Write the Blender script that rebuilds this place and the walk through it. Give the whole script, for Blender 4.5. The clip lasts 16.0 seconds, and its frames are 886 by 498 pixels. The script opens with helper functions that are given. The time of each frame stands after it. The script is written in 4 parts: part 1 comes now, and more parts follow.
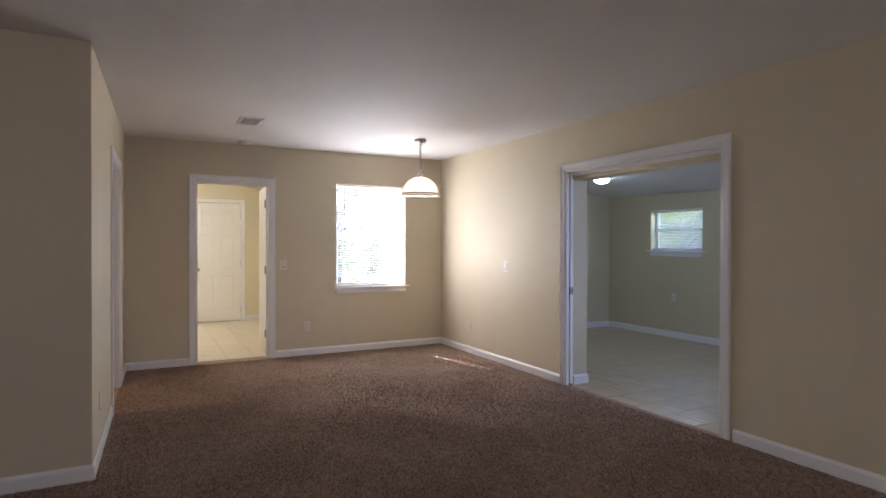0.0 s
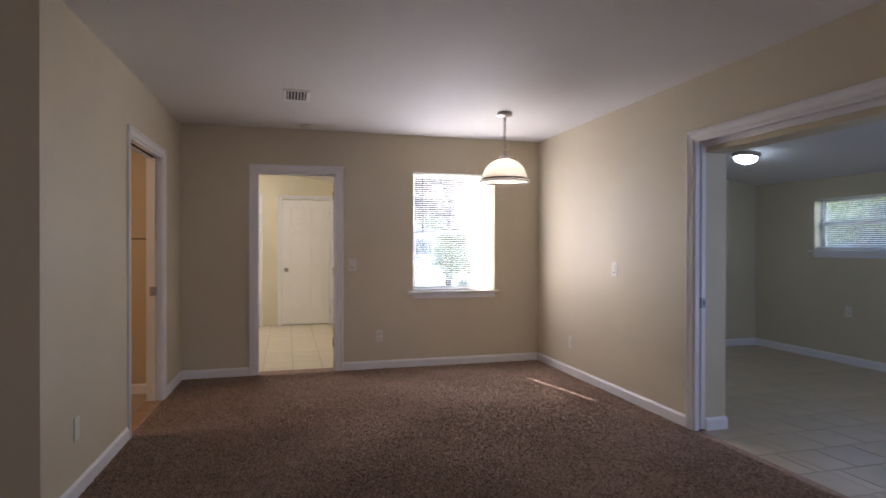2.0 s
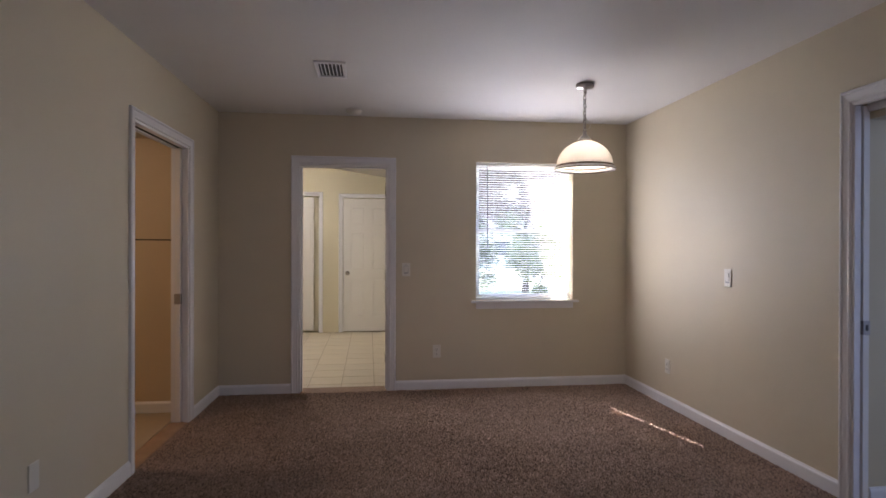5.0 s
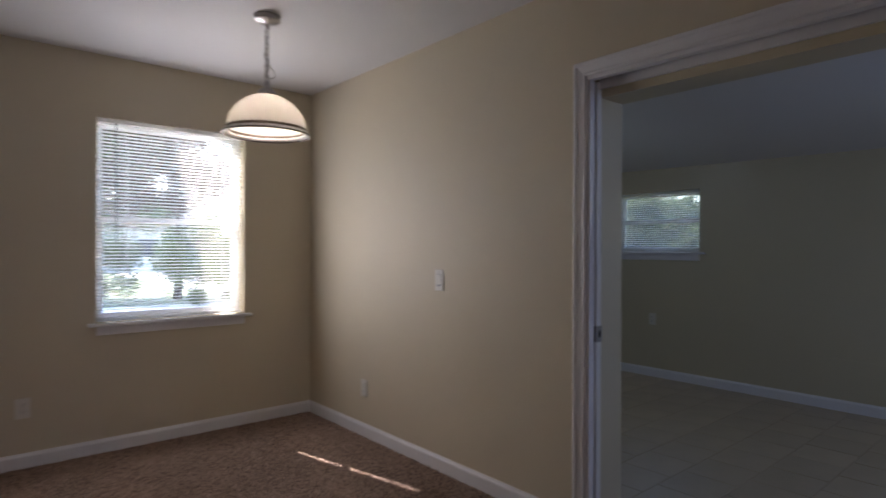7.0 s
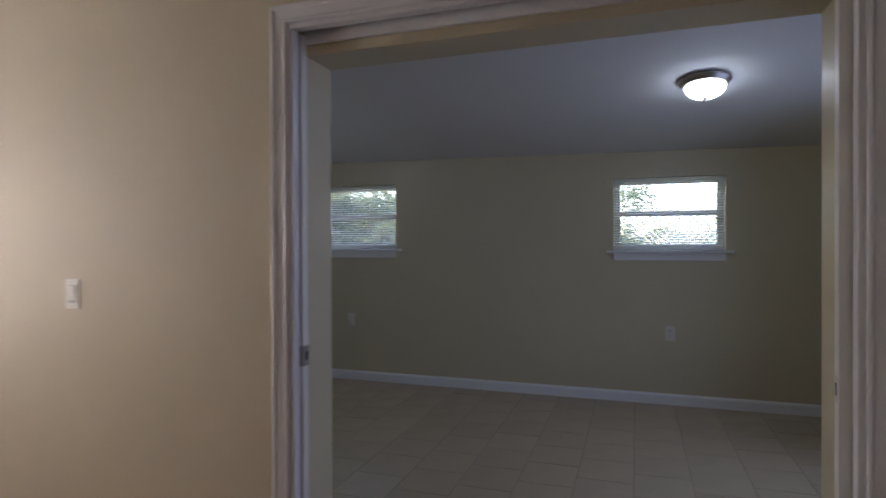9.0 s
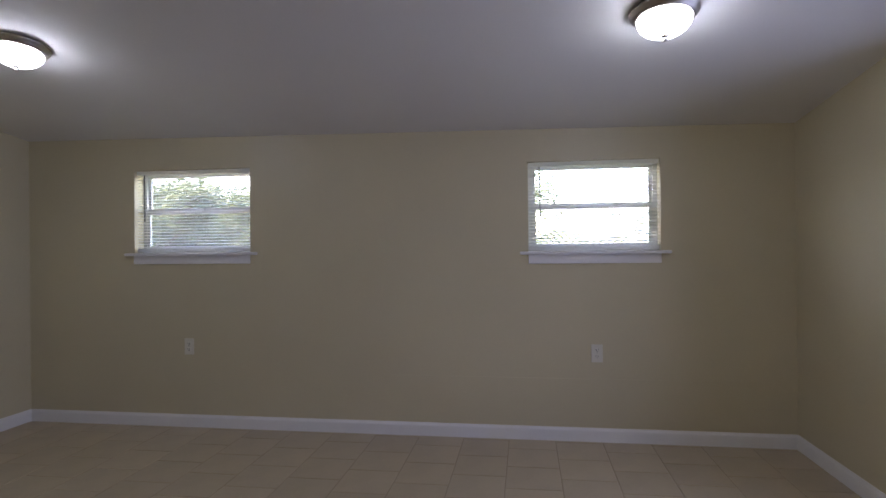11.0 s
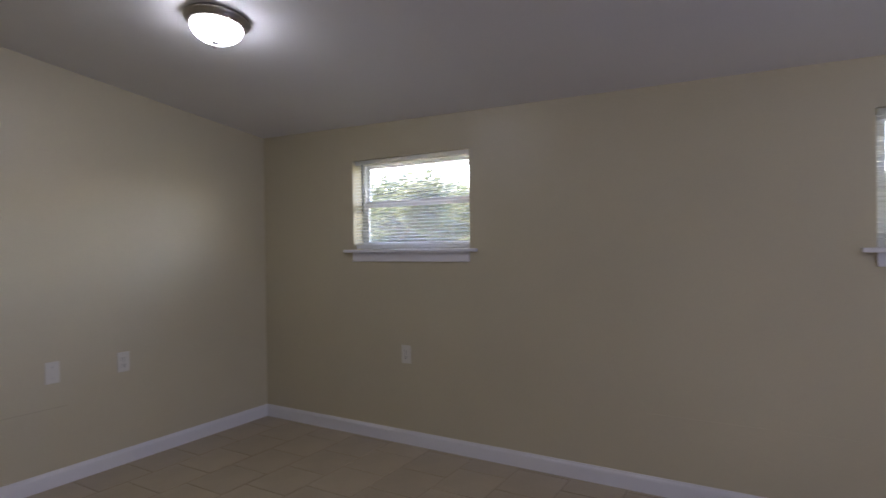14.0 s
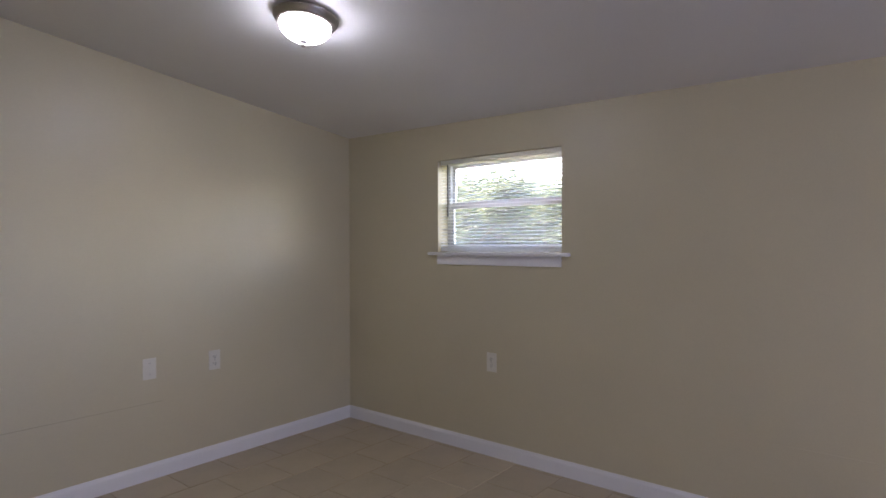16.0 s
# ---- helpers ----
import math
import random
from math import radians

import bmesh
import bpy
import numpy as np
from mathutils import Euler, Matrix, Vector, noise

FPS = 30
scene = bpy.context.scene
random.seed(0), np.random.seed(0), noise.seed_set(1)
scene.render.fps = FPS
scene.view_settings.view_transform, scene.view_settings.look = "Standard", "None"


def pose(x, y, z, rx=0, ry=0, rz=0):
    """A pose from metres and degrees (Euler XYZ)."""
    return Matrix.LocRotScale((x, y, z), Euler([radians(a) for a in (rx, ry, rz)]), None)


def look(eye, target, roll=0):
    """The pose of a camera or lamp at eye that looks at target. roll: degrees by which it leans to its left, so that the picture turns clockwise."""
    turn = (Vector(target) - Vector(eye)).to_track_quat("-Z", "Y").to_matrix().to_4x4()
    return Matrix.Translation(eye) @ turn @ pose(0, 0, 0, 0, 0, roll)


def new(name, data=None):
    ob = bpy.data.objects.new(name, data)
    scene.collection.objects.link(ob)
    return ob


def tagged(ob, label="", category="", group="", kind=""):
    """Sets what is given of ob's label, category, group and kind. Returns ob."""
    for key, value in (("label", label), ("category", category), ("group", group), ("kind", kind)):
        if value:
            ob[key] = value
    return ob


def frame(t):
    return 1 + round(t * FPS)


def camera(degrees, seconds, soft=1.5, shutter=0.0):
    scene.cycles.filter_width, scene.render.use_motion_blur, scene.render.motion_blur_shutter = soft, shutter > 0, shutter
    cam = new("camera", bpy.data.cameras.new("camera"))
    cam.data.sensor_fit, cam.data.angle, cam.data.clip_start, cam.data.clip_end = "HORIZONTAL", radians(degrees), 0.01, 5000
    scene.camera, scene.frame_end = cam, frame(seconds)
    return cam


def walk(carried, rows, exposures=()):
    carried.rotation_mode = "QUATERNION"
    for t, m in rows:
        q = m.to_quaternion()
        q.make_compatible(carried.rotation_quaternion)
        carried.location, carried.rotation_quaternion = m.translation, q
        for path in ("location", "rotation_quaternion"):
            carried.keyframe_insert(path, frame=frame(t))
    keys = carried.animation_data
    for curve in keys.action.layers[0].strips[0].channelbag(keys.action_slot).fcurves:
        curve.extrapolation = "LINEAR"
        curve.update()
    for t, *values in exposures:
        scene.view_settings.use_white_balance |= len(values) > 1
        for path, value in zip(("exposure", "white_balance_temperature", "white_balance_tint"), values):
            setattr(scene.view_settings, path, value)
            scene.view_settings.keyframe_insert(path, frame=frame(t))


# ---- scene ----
cam = camera(75.9, 16.0, shutter=0.5)
PATH = [
    (0, (0.45, 0.161, 1.325), (1.377, 1.934, 1.309), 0.1),
    (0.5, (0.637, 0.484, 1.312), (1.534, 2.271, 1.295), 0.1),
    (1, (0.839, 0.72, 1.3), (1.686, 2.532, 1.288), 0.1),
    (1.5, (1.058, 0.893, 1.294), (1.771, 2.762, 1.282), 0.0),
    (2, (1.221, 1.027, 1.28), (1.752, 2.956, 1.27), 0.1),
    (2.5, (1.35, 1.11, 1.285), (1.744, 3.071, 1.276), 0.0),
    (3, (1.476, 1.125, 1.281), (1.739, 3.108, 1.275), 0.1),
    (3.2, (1.515, 1.143, 1.286), (1.743, 3.13, 1.28), 0.1),
    (5.3, (1.555, 1.968, 1.287), (1.83, 3.949, 1.281), 0.2),
    (5.5, (1.57, 2.085, 1.29), (1.922, 4.053, 1.282), 0.2),
    (6, (1.609, 2.403, 1.278), (2.26, 4.295, 1.275), 0.1),
    (6.5, (1.678, 2.702, 1.257), (2.72, 4.41, 1.259), 0.3),
    (7, (1.854, 2.894, 1.262), (3.158, 4.411, 1.262), 0.2),
    (7.5, (1.974, 3.047, 1.257), (3.493, 4.349, 1.258), -0.0),
    (8, (2.061, 3.168, 1.262), (3.755, 4.232, 1.264), -0.1),
    (8.5, (2.133, 3.227, 1.255), (3.937, 4.09, 1.256), -0.1),
    (9, (2.296, 3.258, 1.27), (4.19, 3.901, 1.258), -0.2),
    (9.5, (2.56, 3.297, 1.298), (4.512, 3.736, 1.276), -0.4),
    (9.7, (2.652, 3.324, 1.306), (4.612, 3.718, 1.28), -0.5),
    (11.8, (3.816, 3.572, 1.212), (5.797, 3.849, 1.221), -0.6),
    (12, (3.896, 3.622, 1.242), (5.875, 3.918, 1.236), -0.6),
    (12.5, (4.019, 3.727, 1.263), (5.987, 4.082, 1.239), -0.7),
    (13, (4.133, 3.695, 1.237), (6.045, 4.281, 1.231), -0.6),
    (13.5, (4.152, 3.722, 1.234), (5.973, 4.549, 1.231), -0.6),
    (14, (4.173, 3.757, 1.257), (5.885, 4.79, 1.246), -0.8),
    (14.5, (4.189, 3.772, 1.281), (5.794, 4.965, 1.263), -0.5),
    (15, (4.188, 3.778, 1.283), (5.718, 5.066, 1.269), -0.4),
    (15.5, (4.201, 3.8, 1.276), (5.719, 5.102, 1.267), -0.4),
    (16, (4.274, 3.887, 1.289), (5.828, 5.146, 1.273), -0.2),
]
walk(cam, [(t, look(eye, target, roll)) for t, eye, target, roll in PATH],
     exposures=[(0.0, 4.84, 6230, 18), (1.5, 4.43, 6200, 22), (3.0, 4.3, 6200, 22), (5.5, 3.88, 6060, 22), (6.5, 3.58, 6080, 21), (7.0, 3.35, 6130, 20), (7.5, 3.1, 6180, 21), (8.0, 3.2, 6250, 22),
                (8.5, 3.58, 6350, 22), (9.0, 3.87, 6500, 22), (9.5, 4.15, 6700, 23),
                (11.8, 4.85, 7250, 30), (12.5, 4.65, 7250, 30), (13.0, 4.48, 7250, 31), (13.5, 4.45, 7250, 31), (14.0, 4.75, 7250, 31), (15.0, 5.12, 7250, 32), (16.0, 5.12, 7250, 32)])

# ---- world, sun, large lights ----
world = bpy.data.worlds.new("world")
scene.world = world
world.use_nodes = True
wn = world.node_tree
sky = wn.nodes.new("ShaderNodeTexSky")
sky.sky_type = "NISHITA"
sky.sun_disc = False
SUN_EL, SUN_AZ = 47.0, -13.6          # azimuth from +y, clockwise
sky.sun_elevation = radians(SUN_EL)
sky.sun_rotation = radians(SUN_AZ)
wn.links.new(sky.outputs["Color"], wn.nodes["Background"].inputs["Color"])
wn.nodes["Background"].inputs["Strength"].default_value = 0.15

sun_data = bpy.data.lights.new("sun", "SUN")
sun_data.energy, sun_data.angle, sun_data.color = 3.2, radians(0.5), (1.0, 0.95, 0.88)
sun = new("sun", sun_data)
_d = Vector((math.sin(radians(SUN_AZ)) * math.cos(radians(SUN_EL)),
             math.cos(radians(SUN_AZ)) * math.cos(radians(SUN_EL)), math.sin(radians(SUN_EL))))
sun.matrix_world = look(_d * 40, (0, 0, 0))


def area(name, eye, target, w, h, watts, color):
    d = bpy.data.lights.new(name, "AREA")
    d.shape, d.size, d.size_y, d.energy, d.color = "RECTANGLE", w, h, watts, color
    o = new(name, d)
    o.matrix_world = look(eye, target)
    return o


# stand-in sky light: in the tall window and unseen openings behind the walk
for z in (1.01, 1.40, 1.79):          # added room-side lamps, aimed up as the slats would send light
    area("daylight_north", (2.97, 6.865, z), (2.97, 5.865, z + 0.10), 0.88, 0.38, 0.32, (0.98, 0.98, 1.0))
# the living-room lamps are added fill; no window is seen there
area("unseen_fill_living", (1.4, -3.17, 1.45), (1.4, 0, 0.80), 2.3, 1.2, 1.1, (0.97, 0.97, 1.0))
area("unseen_fill_living_west", (-3.37, 1.2, 1.45), (0, 1.2, 0.80), 1.7, 1.2, 0.32, (0.97, 0.97, 1.0))
area("daylight_room", (5.35, 1.76, 1.05), (5.35, 5.0, 0.95), 1.5, 1.9, 0.58, (0.44, 0.60, 1.0)).data.spread = radians(135)


# ---- materials ----
def nodes_of(name):
    m = bpy.data.materials.new(name)
    m.use_nodes = True
    return m, m.node_tree.nodes, m.node_tree.links, m.node_tree.nodes["Principled BSDF"]


def surface(name, base, rough=0.6, metal=0.0, vary=0.06, big=1.2, fine=60.0, bump=0.08, depth=0.002, per_object=0.0, spec=0.5):
    """Two scales of colour variation and a fine relief, in object space."""
    m, n, l, p = nodes_of(name)
    p.inputs["Roughness"].default_value, p.inputs["Metallic"].default_value = rough, metal
    p.inputs["Specular IOR Level"].default_value = spec
    co = n.new("ShaderNodeTexCoord")
    a, b = n.new("ShaderNodeTexNoise"), n.new("ShaderNodeTexNoise")
    a.inputs["Scale"].default_value, a.inputs["Detail"].default_value = big, 5
    b.inputs["Scale"].default_value, b.inputs["Detail"].default_value = fine, 3
    add = n.new("ShaderNodeMath"); add.operation = "MULTIPLY_ADD"
    add.inputs[1].default_value = 0.35
    l.new(co.outputs["Object"], a.inputs["Vector"]); l.new(co.outputs["Object"], b.inputs["Vector"])
    l.new(b.outputs["Fac"], add.inputs[0]); l.new(a.outputs["Fac"], add.inputs[2])
    ramp = n.new("ShaderNodeMapRange")
    ramp.inputs["From Min"].default_value, ramp.inputs["From Max"].default_value = 0.4, 0.95
    ramp.inputs["To Min"].default_value, ramp.inputs["To Max"].default_value = 1 - vary, 1 + vary
    l.new(add.outputs[0], ramp.inputs["Value"])
    val = ramp.outputs["Result"]
    if per_object:
        info = n.new("ShaderNodeObjectInfo")
        r2 = n.new("ShaderNodeMapRange")
        r2.inputs["To Min"].default_value, r2.inputs["To Max"].default_value = 1 - per_object, 1 + per_object
        l.new(info.outputs["Random"], r2.inputs["Value"])
        mul = n.new("ShaderNodeMath"); mul.operation = "MULTIPLY"
        l.new(val, mul.inputs[0]); l.new(r2.outputs["Result"], mul.inputs[1])
        val = mul.outputs[0]
    mix = n.new("ShaderNodeVectorMath"); mix.operation = "SCALE"
    mix.inputs[0].default_value = base
    l.new(val, mix.inputs["Scale"])
    l.new(mix.outputs["Vector"], p.inputs["Base Color"])
    if bump:
        bu = n.new("ShaderNodeBump")
        bu.inputs["Strength"].default_value, bu.inputs["Distance"].default_value = bump, depth
        l.new(b.outputs["Fac"], bu.inputs["Height"]); l.new(bu.outputs["Normal"], p.inputs["Normal"])
    return m


def glowing(name, color, strength, rough=0.35):
    m, n, l, p = nodes_of(name)
    p.inputs["Base Color"].default_value = (0.85, 0.85, 0.83, 1)
    p.inputs["Roughness"].default_value = rough
    p.inputs["Emission Color"].default_value = (*color, 1)
    p.inputs["Emission Strength"].default_value = strength
    return m


M_WALL = surface("beige_wall_paint", (0.615, 0.54, 0.402), 0.55, vary=0.05, big=0.9, fine=170, bump=0.10, depth=0.0015)
M_WALL2 = surface("beige_wall_paint_den", (0.585, 0.517, 0.36), 0.38, vary=0.06, big=1.1, fine=140, bump=0.12, depth=0.0015)
M_HALL = surface("cream_hall_paint", (0.70, 0.64, 0.47), 0.55, vary=0.04, big=0.9, fine=170, bump=0.10, depth=0.0015)
M_CEIL = surface("white_ceiling_paint", (0.72, 0.70, 0.675), 0.8, vary=0.05, big=0.7, fine=110, bump=0.15, depth=0.002)
M_TRIM = surface("white_trim_paint", (0.80, 0.79, 0.80), 0.32, vary=0.03, big=2.0, fine=90, bump=0.04, depth=0.001)
M_DOOR = surface("white_door_paint", (0.82, 0.80, 0.76), 0.35, vary=0.03, big=2.0, fine=120, bump=0.06, depth=0.001)
M_PLATE = surface("ivory_plastic", (0.70, 0.67, 0.60), 0.3, vary=0.02, bump=0.0)
M_SLOT = surface("dark_slot", (0.03, 0.03, 0.03), 0.6, vary=0.1, bump=0.0)
M_BLIND = surface("white_vinyl_slat", (0.80, 0.80, 0.78), 0.4, vary=0.03, bump=0.0)
_n, _l, _p = M_BLIND.node_tree.nodes, M_BLIND.node_tree.links, M_BLIND.node_tree.nodes["Principled BSDF"]
_t, _m = _n.new("ShaderNodeBsdfTranslucent"), _n.new("ShaderNodeMixShader")
_t.inputs["Color"].default_value, _m.inputs[0].default_value = (0.82, 0.81, 0.78, 1), 0.45
_l.new(_p.outputs[0], _m.inputs[1]); _l.new(_t.outputs[0], _m.inputs[2]); _l.new(_m.outputs[0], _n["Material Output"].inputs["Surface"])
M_VINYL = surface("white_vinyl_frame", (0.80, 0.80, 0.79), 0.4, vary=0.04, big=3, bump=0.0)
M_WAND = surface("grey_clear_plastic", (0.13, 0.135, 0.135), 0.2, vary=0.05, bump=0.0)
M_GAP_SHADE = surface("gap_shade_grey", (0.36, 0.35, 0.33), 0.4, vary=0.05, bump=0.0)
M_STRIKE = surface("bright_nickel", (0.72, 0.70, 0.67), 0.4, 0.6, vary=0.1, big=8, fine=300, bump=0.03, depth=0.0005)
M_NICKEL = surface("brushed_nickel", (0.42, 0.39, 0.36), 0.34, 1.0, vary=0.1, big=8, fine=300, bump=0.03, depth=0.0005)
M_BRONZE = surface("aged_bronze", (0.20, 0.16, 0.12), 0.4, 0.9, vary=0.15, big=10, fine=200, bump=0.05, depth=0.0005)
M_TILE = surface("beige_ceramic_tile", (0.48, 0.39, 0.275), 0.38, vary=0.10, big=3.5, fine=40, bump=0.06, depth=0.002, per_object=0.05)
M_SEAM = surface("tan_joint", (0.50, 0.435, 0.31), 0.7, vary=0.1, bump=0.0)
M_GROUT = surface("brown_grout", (0.38, 0.305, 0.22), 0.85, vary=0.15, big=4, fine=120, bump=0.2)
M_GROUT_H = surface("tan_grout", (0.48, 0.41, 0.31), 0.85, vary=0.15, big=4, fine=120, bump=0.2)
M_TILE_H = surface("cream_ceramic_tile", (0.66, 0.58, 0.45), 0.35, vary=0.07, big=3.5, fine=40, bump=0.05, depth=0.002, per_object=0.04)
M_WOOD = surface("oak_threshold", (0.40, 0.24, 0.13), 0.45, vary=0.2, big=6, fine=60, bump=0.1)
M_BATH = surface("tan_bath_paint", (0.62, 0.50, 0.34), 0.5, vary=0.04, big=0.9, fine=150, bump=0.08)
M_BATHFLOOR = surface("tan_vinyl_floor", (0.50, 0.38, 0.24), 0.4, vary=0.1, big=3, fine=50, bump=0.05)
M_BULB = glowing("warm_bulb", (1.0, 0.91, 0.78), 6.0)
M_BOWL = glowing("lit_frosted_glass", (0.66, 0.84, 1.0), 1.5)
M_HALL_GLASS = glowing("warm_lit_glass", (1.0, 0.95, 0.82), 11.0)
M_BATH_GLASS = glowing("amber_lit_glass", (1.0, 0.74, 0.45), 2.6)

M_GRASS = surface("lawn", (0.10, 0.13, 0.05), 0.9, vary=0.4, big=0.6, fine=14, bump=0.4, depth=0.03)
M_CONCRETE = surface("pale_concrete", (0.60, 0.58, 0.54), 0.85, vary=0.1, big=0.5, fine=20, bump=0.2)
M_BARK = surface("bark", (0.07, 0.055, 0.042), 0.9, vary=0.3, big=3, fine=20, bump=0.6, depth=0.02)
M_SIDING = surface("pale_siding", (0.55, 0.54, 0.52), 0.7, vary=0.08, big=0.7, fine=12, bump=0.1)
M_ROOF = surface("grey_shingle", (0.14, 0.13, 0.13), 0.9, vary=0.2, big=1, fine=9, bump=0.4)
M_WINDARK = surface("dark_window_glass", (0.05, 0.06, 0.07), 0.1, vary=0.2, bump=0.0)
M_FENCE = surface("white_lattice_paint", (0.78, 0.78, 0.76), 0.6, vary=0.06, big=2, fine=30, bump=0.1)
M_EXT = surface("pale_exterior_paint", (0.55, 0.52, 0.46), 0.8, vary=0.08, big=0.8, fine=30, bump=0.2)


def leaf_material(name, base):
    m = surface(name, base, 0.9, vary=0.35, big=1.5, fine=9, bump=0.0)
    n, l, p = m.node_tree.nodes, m.node_tree.links, m.node_tree.nodes["Principled BSDF"]
    tr, mx, out = n.new("ShaderNodeBsdfTranslucent"), n.new("ShaderNodeMixShader"), n["Material Output"]
    tr.inputs["Color"].default_value = (base[0] * 1.4, base[1] * 1.4, base[2] * 0.9, 1)
    mx.inputs[0].default_value = 0.35
    p.inputs["Specular IOR Level"].default_value = 0.1
    l.new(p.outputs[0], mx.inputs[1]); l.new(tr.outputs[0], mx.inputs[2]); l.new(mx.outputs[0], out.inputs["Surface"])
    return m


M_LEAF = leaf_material("green_leaves", (0.085, 0.115, 0.045))
M_LEAF_B = leaf_material("grey_green_leaves", (0.098, 0.128, 0.078))
M_LEAF_R = leaf_material("reddish_leaves", (0.115, 0.085, 0.08))


def carpet_material(name, pile):
    """Brown yarn: darker and lighter tufts, in soft patches at random."""
    m, n, l, p = nodes_of(name)
    p.inputs["Roughness"].default_value = 0.95
    p.inputs["Specular IOR Level"].default_value = 0.1
    p.inputs["Sheen Weight"].default_value, p.inputs["Sheen Roughness"].default_value = 0.30, 0.45
    p.inputs["Sheen Tint"].default_value = (0.62, 0.48, 0.42, 1)
    co = n.new("ShaderNodeTexCoord")
    big, mid = n.new("ShaderNodeTexNoise"), n.new("ShaderNodeTexNoise")
    for node, s, d in ((big, 4.5, 5), (mid, 40, 3)):
        node.inputs["Scale"].default_value, node.inputs["Detail"].default_value = s, d
        l.new(co.outputs["Object"], node.inputs["Vector"])
    grain = n.new("ShaderNodeNewGeometry").outputs["Random Per Island"] if pile else mid.outputs["Fac"]
    s1 = n.new("ShaderNodeMath"); s1.operation = "MULTIPLY_ADD"; s1.inputs[1].default_value = 0.85
    soft = n.new("ShaderNodeMath"); soft.operation = "MULTIPLY"; soft.inputs[1].default_value = 0.42
    l.new(big.outputs["Fac"], soft.inputs[0])
    l.new(grain, s1.inputs[0]); l.new(soft.outputs[0], s1.inputs[2])
    s2 = n.new("ShaderNodeMath"); s2.operation = "MULTIPLY_ADD"; s2.inputs[1].default_value = 0.18
    l.new(mid.outputs["Fac"], s2.inputs[0]); l.new(s1.outputs[0], s2.inputs[2])
    rng = n.new("ShaderNodeMapRange")
    rng.inputs["From Min"].default_value, rng.inputs["From Max"].default_value = 0.08, 1.12
    l.new(s2.outputs[0], rng.inputs["Value"])
    ramp = n.new("ShaderNodeValToRGB")
    ramp.color_ramp.elements[0].color = (0.042, 0.028, 0.021, 1)
    ramp.color_ramp.elements[1].color = (0.51, 0.36, 0.272, 1)
    l.new(rng.outputs["Result"], ramp.inputs["Fac"])
    l.new(ramp.outputs["Color"], p.inputs["Base Color"])
    return m


M_CARPET = carpet_material("brown_carpet_backing", False)
M_PILE = carpet_material("brown_carpet_pile", True)


def glass_material(name, tint, haze):
    """Clear glass, a faint gloss and a translucent film that puts in glare haze."""
    m, n, l, p = nodes_of(name)
    t, g, mx = n.new("ShaderNodeBsdfTransparent"), n.new("ShaderNodeBsdfGlossy"), n.new("ShaderNodeMixShader")
    g.inputs["Roughness"].default_value = 0.02
    t.inputs["Color"].default_value = (*tint, 1)
    mx.inputs[0].default_value = 0.05
    film, mf = n.new("ShaderNodeBsdfTranslucent"), n.new("ShaderNodeMixShader")
    film.inputs["Color"].default_value = (0.80, 0.80, 0.80, 1)
    co, no, rg = n.new("ShaderNodeTexCoord"), n.new("ShaderNodeTexNoise"), n.new("ShaderNodeMapRange")
    no.inputs["Scale"].default_value, no.inputs["Detail"].default_value = 5, 4
    rg.inputs["To Min"].default_value, rg.inputs["To Max"].default_value = haze * 0.6, haze * 1.4
    l.new(co.outputs["Object"], no.inputs["Vector"]); l.new(no.outputs["Fac"], rg.inputs["Value"]); l.new(rg.outputs["Result"], mf.inputs[0])
    l.new(t.outputs[0], mx.inputs[1]); l.new(g.outputs[0], mx.inputs[2])
    l.new(mx.outputs[0], mf.inputs[1]); l.new(film.outputs[0], mf.inputs[2])
    l.new(mf.outputs[0], n["Material Output"].inputs["Surface"])
    return m


def shade_material():
    m, n, l, p = nodes_of("alabaster_glass_shade")
    p.inputs["Base Color"].default_value = (0.80, 0.74, 0.64, 1)
    p.inputs["Roughness"].default_value = 0.25
    co, no = n.new("ShaderNodeTexCoord"), n.new("ShaderNodeTexNoise")
    no.inputs["Scale"].default_value, no.inputs["Detail"].default_value = 9, 5
    l.new(co.outputs["Object"], no.inputs["Vector"])
    rp = n.new("ShaderNodeValToRGB")
    rp.color_ramp.elements[0].color, rp.color_ramp.elements[1].color = (0.80, 0.75, 0.67, 1), (0.92, 0.89, 0.84, 1)
    l.new(no.outputs["Fac"], rp.inputs["Fac"])
    tr, mx = n.new("ShaderNodeBsdfTranslucent"), n.new("ShaderNodeMixShader")
    l.new(rp.outputs["Color"], tr.inputs["Color"]); l.new(rp.outputs["Color"], p.inputs["Base Color"])
    mx.inputs[0].default_value = 0.42
    l.new(p.outputs[0], mx.inputs[1]); l.new(tr.outputs[0], mx.inputs[2])
    l.new(mx.outputs[0], n["Material Output"].inputs["Surface"])
    return m


M_GLASS = glass_material("window_glass", (0.97, 0.98, 0.975), 0.022)
# grey tint added to dim the glaring outdoors behind the den windows
M_GLASS_DIM = glass_material("outdoor_dimming_glass", (0.66, 0.66, 0.645), 0.02)
M_SHADE = shade_material()


# ---- building helpers ----
def box(bm, x0, x1, y0, y1, z0, z1, bevel=0.0):
    r = bmesh.ops.create_cube(bm, size=1.0)
    for v in r["verts"]:
        v.co = Vector((x0 + (v.co.x + 0.5) * (x1 - x0), y0 + (v.co.y + 0.5) * (y1 - y0), z0 + (v.co.z + 0.5) * (z1 - z0)))
    if bevel:
        es = {e for v in r["verts"] for e in v.link_edges}
        bmesh.ops.bevel(bm, geom=list(es), offset=bevel, segments=2, affect="EDGES", profile=0.5)
    return bm


def boxes(*rows, bevel=0.0):
    bm = bmesh.new()
    for r in rows:
        box(bm, *r, bevel=bevel)
    return bm


